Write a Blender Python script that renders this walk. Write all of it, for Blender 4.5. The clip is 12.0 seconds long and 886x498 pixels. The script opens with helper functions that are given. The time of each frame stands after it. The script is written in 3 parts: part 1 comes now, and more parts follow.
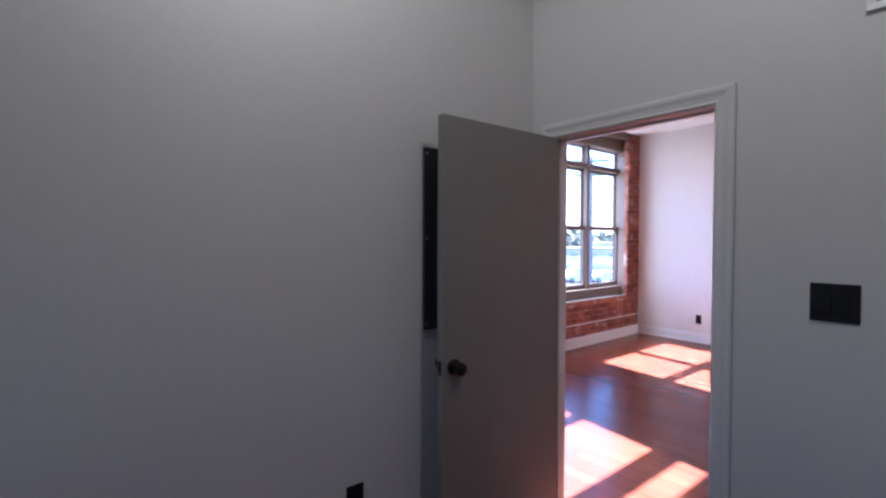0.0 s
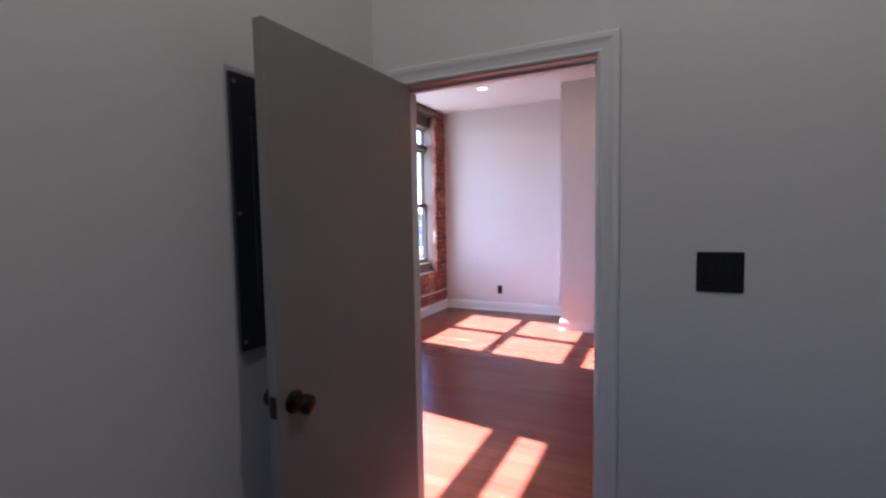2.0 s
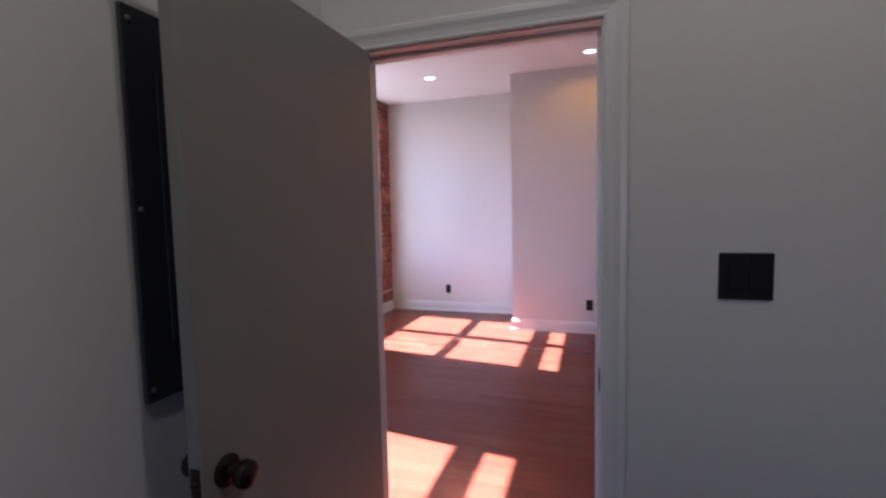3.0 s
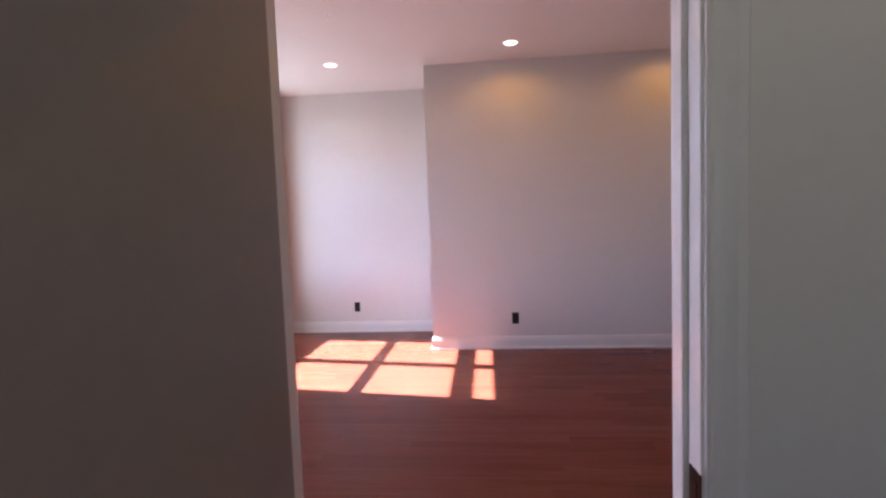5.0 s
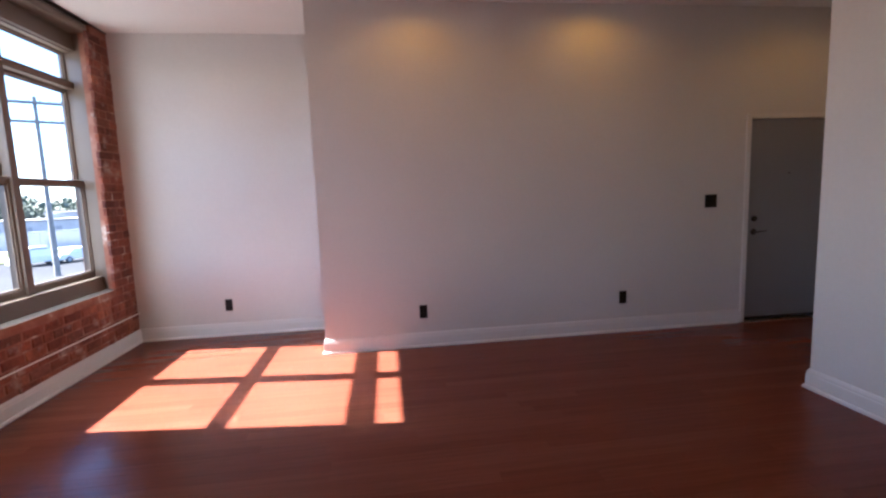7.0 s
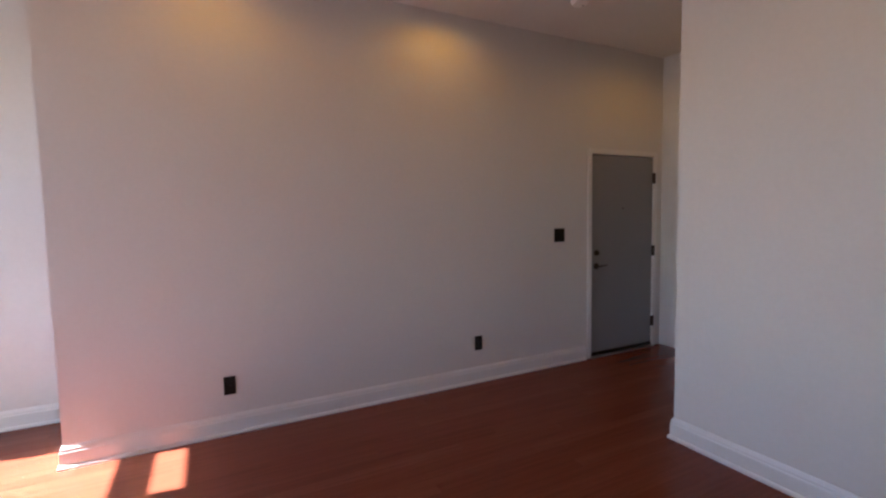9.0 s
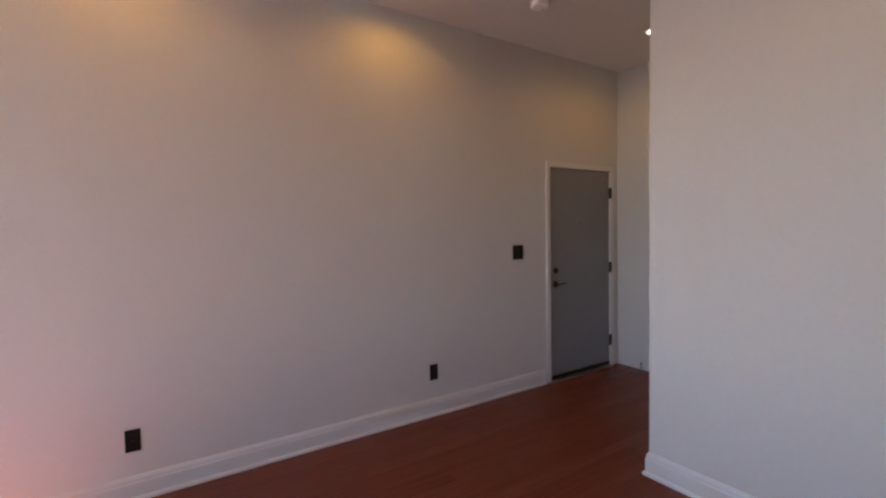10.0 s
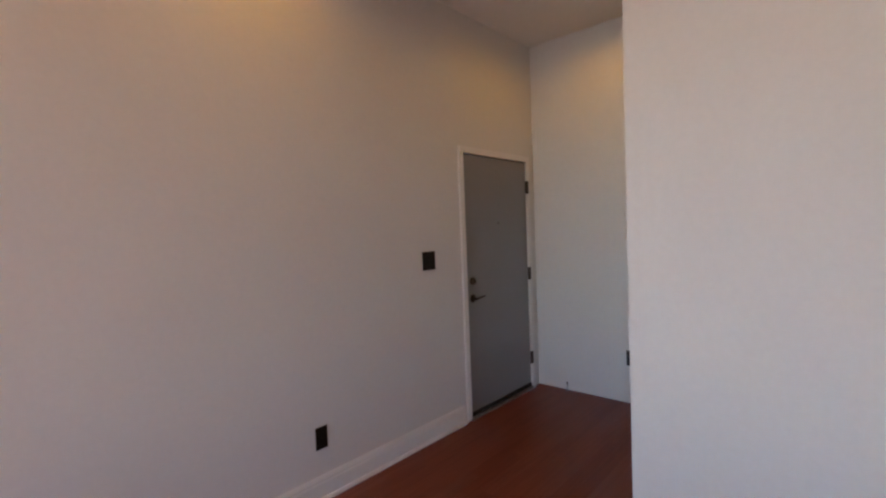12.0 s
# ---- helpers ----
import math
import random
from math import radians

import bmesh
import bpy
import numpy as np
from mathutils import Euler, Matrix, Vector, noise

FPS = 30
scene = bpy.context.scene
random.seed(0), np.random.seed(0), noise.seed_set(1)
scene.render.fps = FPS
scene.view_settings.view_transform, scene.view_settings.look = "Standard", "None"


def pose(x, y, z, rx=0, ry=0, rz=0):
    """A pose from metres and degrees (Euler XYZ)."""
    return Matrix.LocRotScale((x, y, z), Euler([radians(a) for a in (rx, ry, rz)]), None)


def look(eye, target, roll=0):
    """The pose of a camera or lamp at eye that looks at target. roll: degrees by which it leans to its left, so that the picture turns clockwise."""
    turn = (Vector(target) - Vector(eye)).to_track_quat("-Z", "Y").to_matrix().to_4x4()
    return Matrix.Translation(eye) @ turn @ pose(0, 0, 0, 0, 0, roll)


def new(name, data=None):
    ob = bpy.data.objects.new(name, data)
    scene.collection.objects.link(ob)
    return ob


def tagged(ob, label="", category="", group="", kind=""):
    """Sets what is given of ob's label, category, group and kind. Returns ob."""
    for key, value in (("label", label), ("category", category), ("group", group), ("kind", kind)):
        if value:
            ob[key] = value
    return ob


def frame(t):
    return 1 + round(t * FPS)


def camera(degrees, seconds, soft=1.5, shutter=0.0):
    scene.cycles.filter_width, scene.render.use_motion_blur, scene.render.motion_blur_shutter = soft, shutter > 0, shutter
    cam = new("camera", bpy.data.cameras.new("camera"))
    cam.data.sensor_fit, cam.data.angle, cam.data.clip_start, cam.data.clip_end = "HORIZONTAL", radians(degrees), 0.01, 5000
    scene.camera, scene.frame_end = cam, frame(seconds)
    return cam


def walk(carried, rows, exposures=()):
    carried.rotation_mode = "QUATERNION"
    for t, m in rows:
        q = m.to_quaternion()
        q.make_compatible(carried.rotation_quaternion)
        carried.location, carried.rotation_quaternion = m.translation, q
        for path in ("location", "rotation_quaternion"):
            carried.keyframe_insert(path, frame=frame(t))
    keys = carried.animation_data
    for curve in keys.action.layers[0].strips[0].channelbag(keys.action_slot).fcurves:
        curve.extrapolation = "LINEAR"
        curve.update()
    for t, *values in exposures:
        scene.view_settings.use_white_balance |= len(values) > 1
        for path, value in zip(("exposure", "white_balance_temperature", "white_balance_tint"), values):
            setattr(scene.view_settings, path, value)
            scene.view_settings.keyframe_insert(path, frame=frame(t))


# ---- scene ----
cam = camera(88.1, 12.0, soft=2.4)
PATH = [
    (0, (3.673, -0.09, 1.464), (2.117, 1.167, 1.421), 0.2),
    (0.5, (3.543, -0.035, 1.461), (2.156, 1.403, 1.385), -0.3),
    (1, (3.394, 0.007, 1.46), (2.203, 1.61, 1.349), -0.5),
    (1.5, (3.28, 0.078, 1.447), (2.26, 1.794, 1.319), -0.7),
    (2, (3.171, 0.182, 1.444), (2.3, 1.977, 1.309), -1.0),
    (2.5, (3.066, 0.301, 1.437), (2.315, 2.15, 1.3), -1.2),
    (3, (2.943, 0.42, 1.445), (2.319, 2.314, 1.291), -1.2),
    (3.2, (2.915, 0.473, 1.448), (2.33, 2.379, 1.285), -1.7),
    (4.8, (2.643, 0.969, 1.438), (2.403, 2.95, 1.298), -2.2),
    (5, (2.616, 1.021, 1.43), (2.425, 3.008, 1.303), -2.1),
    (5.5, (2.577, 1.168, 1.43), (2.493, 3.162, 1.301), -2.2),
    (6, (2.567, 1.385, 1.433), (2.577, 3.377, 1.251), -2.2),
    (6.5, (2.587, 1.603, 1.408), (2.683, 3.589, 1.197), -2.1),
    (7, (2.593, 1.826, 1.413), (2.836, 3.797, 1.177), -2.1),
    (7.5, (2.536, 1.911, 1.451), (3.013, 3.838, 1.209), -1.5),
    (7.7, (2.569, 1.985, 1.462), (3.116, 3.893, 1.219), -1.6),
    (9.3, (2.850, 2.746, 1.450), (3.826, 4.489, 1.334), -0.9),
    (9.5, (2.861, 2.803, 1.446), (3.879, 4.522, 1.345), -0.9),
    (10, (2.969, 2.971, 1.471), (4.076, 4.635, 1.385), -1.0),
    (10.5, (3.062, 3.176, 1.47), (4.264, 4.772, 1.395), -1.3),
    (11, (3.14, 3.344, 1.483), (4.43, 4.87, 1.404), -1.6),
    (11.5, (3.264, 3.574, 1.47), (4.66, 5.005, 1.392), -1.9),
    (12, (3.502, 3.811, 1.462), (4.988, 5.146, 1.38), -2.2),
]
EXPOSURES = [(0, 4.42, 5080, 27), (1.5, 4.25, 5200, 28), (3, 4.15, 5330, 28), (5.5, 4.32, 5640, 23), (6.5, 3.94, 5680, 19), (7.5, 3.88, 5720, 17), (9.5, 4.22, 5740, 13), (12, 4.6, 5830, 10)]
walk(cam, [(t, look(eye, target, roll)) for t, eye, target, roll in PATH], EXPOSURES)

# ---- plan, in metres ----
CEIL = 3.085            # ceiling height
CHASE_X, CHASE_Y = 1.995, 6.0    # corner where the north wall steps forward
ALCOVE_Y = 6.845       # back of the alcove beside the window
BLOCK_X, BLOCK_Y = 5.43, 4.512   # corner of the closet block
END_X = 7.215           # end wall of the entry hall
BED_Y, LIV_Y = 1.805, 1.915        # the two faces of the bedroom wall
BED_X = 2.078           # bedroom's west wall
DOOR_X0, DOOR_X1, DOOR_Z = 2.215, 2.962, 1.97   # bedroom doorway
BED_X1, BED_Y0 = 6.3, -2.7
SUN_SLOPE, SUN_UP = -0.130, 0.962   # sideways and downward run per metre into the room

# ---- world, sun and lamps ----
SUN_DIR = Vector((1.0, SUN_SLOPE, -SUN_UP)).normalized()
elev = math.asin(-SUN_DIR.z)
azim = math.atan2(-SUN_DIR.x, -SUN_DIR.y)
world = bpy.data.worlds.new("sky")
scene.world = world
world.use_nodes = True
wn = world.node_tree
sky = wn.nodes.new("ShaderNodeTexSky")
sky.sky_type = "NISHITA"
sky.sun_disc = False
sky.sun_elevation, sky.sun_rotation = elev, azim
sky.air_density, sky.dust_density, sky.ozone_density = 1.0, 0.0, 6.0
wn.links.new(sky.outputs[0], wn.nodes["Background"].inputs[0])
wn.nodes["Background"].inputs[1].default_value = 0.05
sun = new("sun", bpy.data.lights.new("sun", "SUN"))
sun.data.energy, sun.data.angle, sun.data.color = 5.0, radians(0.55), (1.0, 0.98, 0.86)
sun.matrix_world = Matrix.Translation((-20, 5, 20)) @ SUN_DIR.to_track_quat("-Z", "Y").to_matrix().to_4x4()

# ---- materials ----
def nodes_of(name, rough=0.5, metal=0.0):
    m = bpy.data.materials.new(name)
    m.use_nodes = True
    b = m.node_tree.nodes["Principled BSDF"]
    b.inputs["Roughness"].default_value = rough
    b.inputs["Metallic"].default_value = metal
    return m, m.node_tree, b


def add(nt, kind, **props):
    n = nt.nodes.new(kind)
    for k, v in props.items():
        n.inputs[k.replace("_", " ")].default_value = v
    return n


def mixed(nt, a, b, fac, blend="MIX"):
    n = nt.nodes.new("ShaderNodeMix")
    n.data_type, n.blend_type = "RGBA", blend
    for sock, v in ((n.inputs[6], a), (n.inputs[7], b), (n.inputs[0], fac)):
        if hasattr(v, "links"):
            nt.links.new(v, sock)
        else:
            sock.default_value = v if not isinstance(v, tuple) else (*v, 1.0)
    return n.outputs[2]


def ramp(nt, src, stops):
    n = nt.nodes.new("ShaderNodeValToRGB")
    e = n.color_ramp.elements
    while len(e) < len(stops):
        e.new(0.5)
    for el, (p, c) in zip(e, stops):
        el.position = p
        el.color = (*c, 1.0) if isinstance(c, tuple) else (c, c, c, 1.0)
    nt.links.new(src, n.inputs[0])
    return n.outputs[0]


def bump(nt, bsdf, height, strength, dist):
    n = add(nt, "ShaderNodeBump", Strength=strength, Distance=dist)
    nt.links.new(height, n.inputs["Height"])
    nt.links.new(n.outputs[0], bsdf.inputs["Normal"])


def noise_at(nt, scale, detail=3.0, stretch=None, space="Object", rough=0.55):
    co = nt.nodes.new("ShaderNodeTexCoord")
    src = co.outputs[space]
    if stretch:
        mp = nt.nodes.new("ShaderNodeMapping")
        mp.inputs["Scale"].default_value = stretch
        nt.links.new(src, mp.inputs[0])
        src = mp.outputs[0]
    n = add(nt, "ShaderNodeTexNoise", Scale=scale, Detail=detail, Roughness=rough)
    nt.links.new(src, n.inputs["Vector"])
    return n.outputs["Fac"]


def paint(name, colour, rough=0.6, orange=0.25, mottle=0.05, spec=0.5):
    """Rolled wall paint: faint orange peel, slight large-scale unevenness."""
    m, nt, b = nodes_of(name, rough)
    b.inputs["Specular IOR Level"].default_value = spec
    dark = tuple(c * (1 - mottle) for c in colour)
    big = ramp(nt, noise_at(nt, 0.9, 4), [(0.3, dark), (0.7, colour)])
    small = ramp(nt, noise_at(nt, 35, 2), [(0.3, 0.97), (0.7, 1.0)])
    nt.links.new(mixed(nt, big, small, 1.0, "MULTIPLY"), b.inputs["Base Color"])
    bump(nt, b, noise_at(nt, 260, 2), orange, 0.001)
    return m


WALL = paint("wall_paint", (0.57, 0.55, 0.52), 0.6, 0.07, 0.035)
CEILING = paint("ceiling_paint", (0.68, 0.66, 0.63), 0.8)
TRIM = paint("trim_paint", (0.62, 0.605, 0.585), 0.3, 0.08, 0.03)
LEAF = paint("door_paint", (0.205, 0.188, 0.172), 0.4, 0.1, 0.04)
ENTRY = paint("entry_door_paint", (0.20, 0.195, 0.195), 0.4, 0.1, 0.06)
TAUPE = paint("window_paint", (0.135, 0.103, 0.078), 0.4, 0.1, 0.06)
BLACK = paint("black_plastic", (0.009, 0.0085, 0.009), 0.55, 0.05, 0.1, 0.2)
DARKPANEL = paint("panel_enamel", (0.028, 0.030, 0.039), 0.5, 0.12, 0.15)
WHITE_PLASTIC = paint("white_plastic", (0.8, 0.79, 0.77), 0.35, 0.03, 0.02)
CONCRETE = paint("ledge_mortar", (0.12, 0.108, 0.095), 0.9, 0.9, 0.35)


def metal(name, colour, rough):
    m, nt, b = nodes_of(name, rough, 1.0)
    nt.links.new(ramp(nt, noise_at(nt, 60, 3), [(0.3, tuple(c * 0.7 for c in colour)), (0.7, colour)]), b.inputs["Base Color"])
    return m


BRONZE = metal("oiled_bronze", (0.06, 0.05, 0.045), 0.35)
STEEL = metal("brushed_steel", (0.55, 0.54, 0.52), 0.35)


def brick_material():
    m, nt, b = nodes_of("old_brick", 0.9)
    info = nt.nodes.new("ShaderNodeObjectInfo")
    geo = nt.nodes.new("ShaderNodeNewGeometry")
    s = nt.nodes.new("ShaderNodeMath")
    s.operation = "ADD"
    nt.links.new(info.outputs["Random"], s.inputs[0])
    nt.links.new(geo.outputs["Random Per Island"], s.inputs[1])
    f = nt.nodes.new("ShaderNodeMath")
    f.operation = "FRACT"
    nt.links.new(s.outputs[0], f.inputs[0])
    base = ramp(nt, f.outputs[0], [(0.0, (0.15, 0.042, 0.028)), (0.3, (0.20, 0.053, 0.031)), (0.6, (0.245, 0.070, 0.038)), (0.85, (0.29, 0.096, 0.050)), (1.0, (0.18, 0.066, 0.046))])
    pos = geo.outputs["Position"]

    def at(scale, detail):
        n = add(nt, "ShaderNodeTexNoise", Scale=scale, Detail=detail)
        nt.links.new(pos, n.inputs["Vector"])
        return n.outputs["Fac"]

    base = mixed(nt, base, ramp(nt, at(30, 6), [(0.25, 0.62), (0.7, 1.1)]), 1.0, "MULTIPLY")
    base = mixed(nt, base, ramp(nt, at(3.1, 5), [(0.36, (0.55, 0.50, 0.50)), (0.52, (1.0, 1.0, 1.0)), (0.66, (1.35, 1.45, 1.35))]), 1.0, "MULTIPLY")
    smear = ramp(nt, at(6, 9), [(0.58, 0.0), (0.70, 0.5)])
    base = mixed(nt, base, (0.46, 0.41, 0.36), smear)
    nt.links.new(base, b.inputs["Base Color"])
    bump(nt, b, at(90, 5), 0.7, 0.006)
    return m


BRICK = brick_material()


def mortar_material():
    m, nt, b = nodes_of("old_mortar", 0.95)
    nt.links.new(ramp(nt, noise_at(nt, 5, 8), [(0.45, (0.22, 0.085, 0.053)), (0.59, (0.29, 0.145, 0.10)), (0.69, (0.50, 0.43, 0.37))]), b.inputs["Base Color"])
    bump(nt, b, noise_at(nt, 120, 5), 0.8, 0.006)
    return m


MORTAR = mortar_material()


def wood_material(name="cherry_floor"):
    m, nt, b = nodes_of(name, 0.3)
    info = nt.nodes.new("ShaderNodeObjectInfo")
    geo = nt.nodes.new("ShaderNodeNewGeometry")
    s = nt.nodes.new("ShaderNodeMath")
    s.operation = "ADD"
    nt.links.new(info.outputs["Random"], s.inputs[0])
    nt.links.new(geo.outputs["Random Per Island"], s.inputs[1])
    f = nt.nodes.new("ShaderNodeMath")
    f.operation = "FRACT"
    nt.links.new(s.outputs[0], f.inputs[0])
    tone = ramp(nt, f.outputs[0], [(0.0, (0.118, 0.0285, 0.0160)), (0.4, (0.126, 0.0320, 0.0180)), (0.75, (0.132, 0.0350, 0.0195)), (1.0, (0.141, 0.0400, 0.0226))])
    off = nt.nodes.new("ShaderNodeVectorMath")
    off.operation = "MULTIPLY_ADD"
    off.inputs[1].default_value = (1.2, 26.0, 1.0)
    nt.links.new(geo.outputs["Position"], off.inputs[0])
    nt.links.new(f.outputs[0], off.inputs[2])
    n = add(nt, "ShaderNodeTexNoise", Scale=1.6, Detail=6, Roughness=0.65, Distortion=0.6)
    nt.links.new(off.outputs[0], n.inputs["Vector"])
    grain = ramp(nt, n.outputs["Fac"], [(0.28, 0.78), (0.5, 0.98), (0.75, 1.14)])
    nt.links.new(mixed(nt, tone, grain, 1.0, "MULTIPLY"), b.inputs["Base Color"])
    w = add(nt, "ShaderNodeTexNoise", Scale=3.0, Detail=4)
    nt.links.new(geo.outputs["Position"], w.inputs["Vector"])
    nt.links.new(ramp(nt, w.outputs["Fac"], [(0.3, 0.17), (0.7, 0.27)]), b.inputs["Roughness"])
    b.inputs["Specular IOR Level"].default_value = 0.14
    bump(nt, b, n.outputs["Fac"], 0.03, 0.001)
    return m


WOOD = wood_material()


def glass_material():
    m, nt, b = nodes_of("window_glass", 0.0)
    b.inputs["Transmission Weight"].default_value = 1.0
    b.inputs["IOR"].default_value = 1.02
    b.inputs["Base Color"].default_value = (0.97, 0.985, 0.98, 1)
    return m


GLASS = glass_material()


def glow(name, colour, strength):
    m, nt, b = nodes_of(name, 0.5)
    b.inputs["Base Color"].default_value = (*colour, 1)
    b.inputs["Emission Color"].default_value = (*colour, 1)
    b.inputs["Emission Strength"].default_value = strength
    return m


LAMP_GLOW = glow("lamp_lens", (1.0, 0.86, 0.66), 0.25)


def rough_ground(name, a, bcol, scale, rough=0.95, spec=0.5):
    m, nt, b = nodes_of(name, rough)
    b.inputs["Specular IOR Level"].default_value = spec
    big = ramp(nt, noise_at(nt, scale, 6), [(0.35, a), (0.65, bcol)])
    fine = ramp(nt, noise_at(nt, scale * 40, 3), [(0.3, 0.8), (0.7, 1.1)])
    nt.links.new(mixed(nt, big, fine, 1.0, "MULTIPLY"), b.inputs["Base Color"])
    return m


ASPHALT = rough_ground("asphalt", (0.036, 0.036, 0.040), (0.047, 0.047, 0.050), 0.08, 0.95, 0.05)
GRASS = rough_ground("dry_grass", (0.06, 0.075, 0.03), (0.10, 0.105, 0.055), 0.2, 0.95, 0.05)
OUT_WHITE = rough_ground("white_stucco", (0.40, 0.40, 0.41), (0.50, 0.49, 0.49), 0.3)
OUT_GREY = rough_ground("grey_siding", (0.30, 0.31, 0.33), (0.40, 0.41, 0.42), 0.3)
OUT_ROOF = rough_ground("flat_roofing", (0.20, 0.20, 0.21), (0.28, 0.27, 0.26), 0.5)
OUT_DARK = rough_ground("dark_window_bands", (0.24, 0.25, 0.27), (0.30, 0.31, 0.33), 1.0, 0.3)
POLE_WOOD = rough_ground("weathered_pole", (0.17, 0.16, 0.155), (0.24, 0.23, 0.215), 2.0)
BARK = rough_ground("bark", (0.06, 0.045, 0.03), (0.11, 0.085, 0.06), 4.0)
CAR_WHITE = rough_ground("car_paint_white", (0.70, 0.70, 0.70), (0.75, 0.75, 0.75), 0.5, 0.25)
CAR_DARK = rough_ground("car_paint_dark", (0.04, 0.045, 0.06), (0.05, 0.055, 0.07), 0.5, 0.25)
CAR_YELLOW = rough_ground("car_paint_yellow", (0.55, 0.36, 0.03), (0.6, 0.4, 0.05), 0.5, 0.3)
TYRE = rough_ground("tyre_rubber", (0.02, 0.02, 0.02), (0.03, 0.03, 0.03), 3.0)


def leaf_material():
    m, nt, b = nodes_of("foliage", 0.7)
    geo = nt.nodes.new("ShaderNodeNewGeometry")
    nt.links.new(ramp(nt, geo.outputs["Random Per Island"], [(0.0, (0.08, 0.10, 0.07)), (0.6, (0.10, 0.12, 0.085)), (1.0, (0.12, 0.135, 0.10))]), b.inputs["Base Color"])
    return m


LEAVES = leaf_material()

# ---- mesh helpers ----
def box(bm, x0, x1, y0, y1, z0, z1, bevel=0.0):
    g = bmesh.ops.create_cube(bm, size=1.0, matrix=Matrix.Translation(((x0 + x1) / 2, (y0 + y1) / 2, (z0 + z1) / 2)) @ Matrix.Diagonal((x1 - x0, y1 - y0, z1 - z0, 1)))
    if bevel:
        edges = {e for v in g["verts"] for e in v.link_edges}
        bmesh.ops.bevel(bm, geom=list(edges), offset=bevel, segments=2, affect="EDGES", profile=0.6)
    return bm


def cyl(bm, p0, p1, r0, r1=None, n=20, bevel=0.0):
    p0, p1 = Vector(p0), Vector(p1)
    d = p1 - p0
    m = Matrix.Translation((p0 + p1) / 2) @ d.to_track_quat("Z", "Y").to_matrix().to_4x4()
    g = bmesh.ops.create_cone(bm, cap_ends=True, segments=n, radius1=r0, radius2=r0 if r1 is None else r1, depth=d.length, matrix=m)
    if bevel:
        edges = [e for e in {e for v in g["verts"] for e in v.link_edges} if len(e.link_faces) == 2 and any(len(f.verts) > 4 for f in e.link_faces)]
        bmesh.ops.bevel(bm, geom=edges, offset=bevel, segments=2, affect="EDGES")
    return bm


def lathe(bm, profile, m, n=28):
    """Turns (radius, height) pairs round the local z axis of m."""
    rings = []
    for r, h in profile:
        rings.append([bm.verts.new(m @ Vector((r * math.cos(2 * math.pi * k / n), r * math.sin(2 * math.pi * k / n), h))) for k in range(n)])
    for a, b in zip(rings, rings[1:]):
        for k in range(n):
            bm.faces.new((a[k], a[(k + 1) % n], b[(k + 1) % n], b[k]))
    bm.faces.new(rings[0][::-1])
    bm.faces.new(rings[-1])
    return bm


def sweep(bm, profile, p0, p1, out, up=Vector((0, 0, 1)), mitre0=0.0, mitre1=0.0):
    """A moulding: (out, up) profile points run from p0 to p1; mitres shift the ends per unit of out."""
    p0, p1, out, up = Vector(p0), Vector(p1), Vector(out), Vector(up)
    along = (p1 - p0).normalized()
    a = [bm.verts.new(p0 + out * u + up * v + along * (u * mitre0)) for u, v in profile]
    b = [bm.verts.new(p1 + out * u + up * v - along * (u * mitre1)) for u, v in profile]
    n = len(profile)
    for k in range(n):
        bm.faces.new((a[k], a[(k + 1) % n], b[(k + 1) % n], b[k]))
    bm.faces.new(a[::-1])
    bm.faces.new(b)
    return bm


def mesh_of(name, bm, material, smooth=False):
    bmesh.ops.recalc_face_normals(bm, faces=bm.faces)
    me = bpy.data.meshes.new(name)
    bm.to_mesh(me)
    bm.free()
    me.materials.append(material)
    if smooth:
        for p in me.polygons:
            p.use_smooth = True
        me.set_sharp_from_angle(angle=radians(40))
    return me


def part(name, bm, material, parent=None, label="", smooth=False):
    ob = new(name, mesh_of(name, bm, material, smooth))
    if parent is not None:
        ob.parent = parent
    return tagged(ob, label)


def thing(name, place=None):
    e = new(name)
    e.empty_display_size = 0.1
    if place is not None:
        e.matrix_basis = place
    return e


def structure(name, bm, material, label, category):
    return tagged(part(name, bm, material), label, category, kind="structure")


NEW = bmesh.new

# ---- structure: shell ----
bm = NEW()
box(bm, -0.45, 7.6, -3.0, 7.1, CEIL, CEIL + 0.2)
structure("ceiling", bm, CEILING, "smooth off-white painted plaster ceiling", "ceiling")

# north wall: alcove back, return and the long wall with the entry door opening
ED_X0, ED_X1, ED_Z = 6.165, 7.103, 2.063
bm = NEW()
box(bm, -0.4, CHASE_X, ALCOVE_Y, ALCOVE_Y + 0.2, -0.1, CEIL)
structure("wall_alcove", bm, WALL, "warm white painted alcove wall beside the window", "wall")
bm = NEW()
box(bm, CHASE_X, ED_X0, CHASE_Y, ALCOVE_Y + 0.2, -0.1, CEIL)
box(bm, ED_X0, ED_X1, CHASE_Y, CHASE_Y + 0.2, ED_Z, CEIL)
box(bm, ED_X1, END_X + 0.15, CHASE_Y, CHASE_Y + 0.2, -0.1, CEIL)
structure("wall_north", bm, WALL, "long warm white painted wall with downlight scallops", "wall")
bm = NEW()
box(bm, END_X, END_X + 0.15, BLOCK_Y - 0.2, CHASE_Y, -0.1, CEIL)
structure("wall_east", bm, WALL, "white painted end wall of the entry hall", "wall")
bm = NEW()
box(bm, BLOCK_X, END_X, LIV_Y, BLOCK_Y, -0.1, CEIL)
structure("wall_block", bm, WALL, "warm white painted corner of the closet block", "wall")
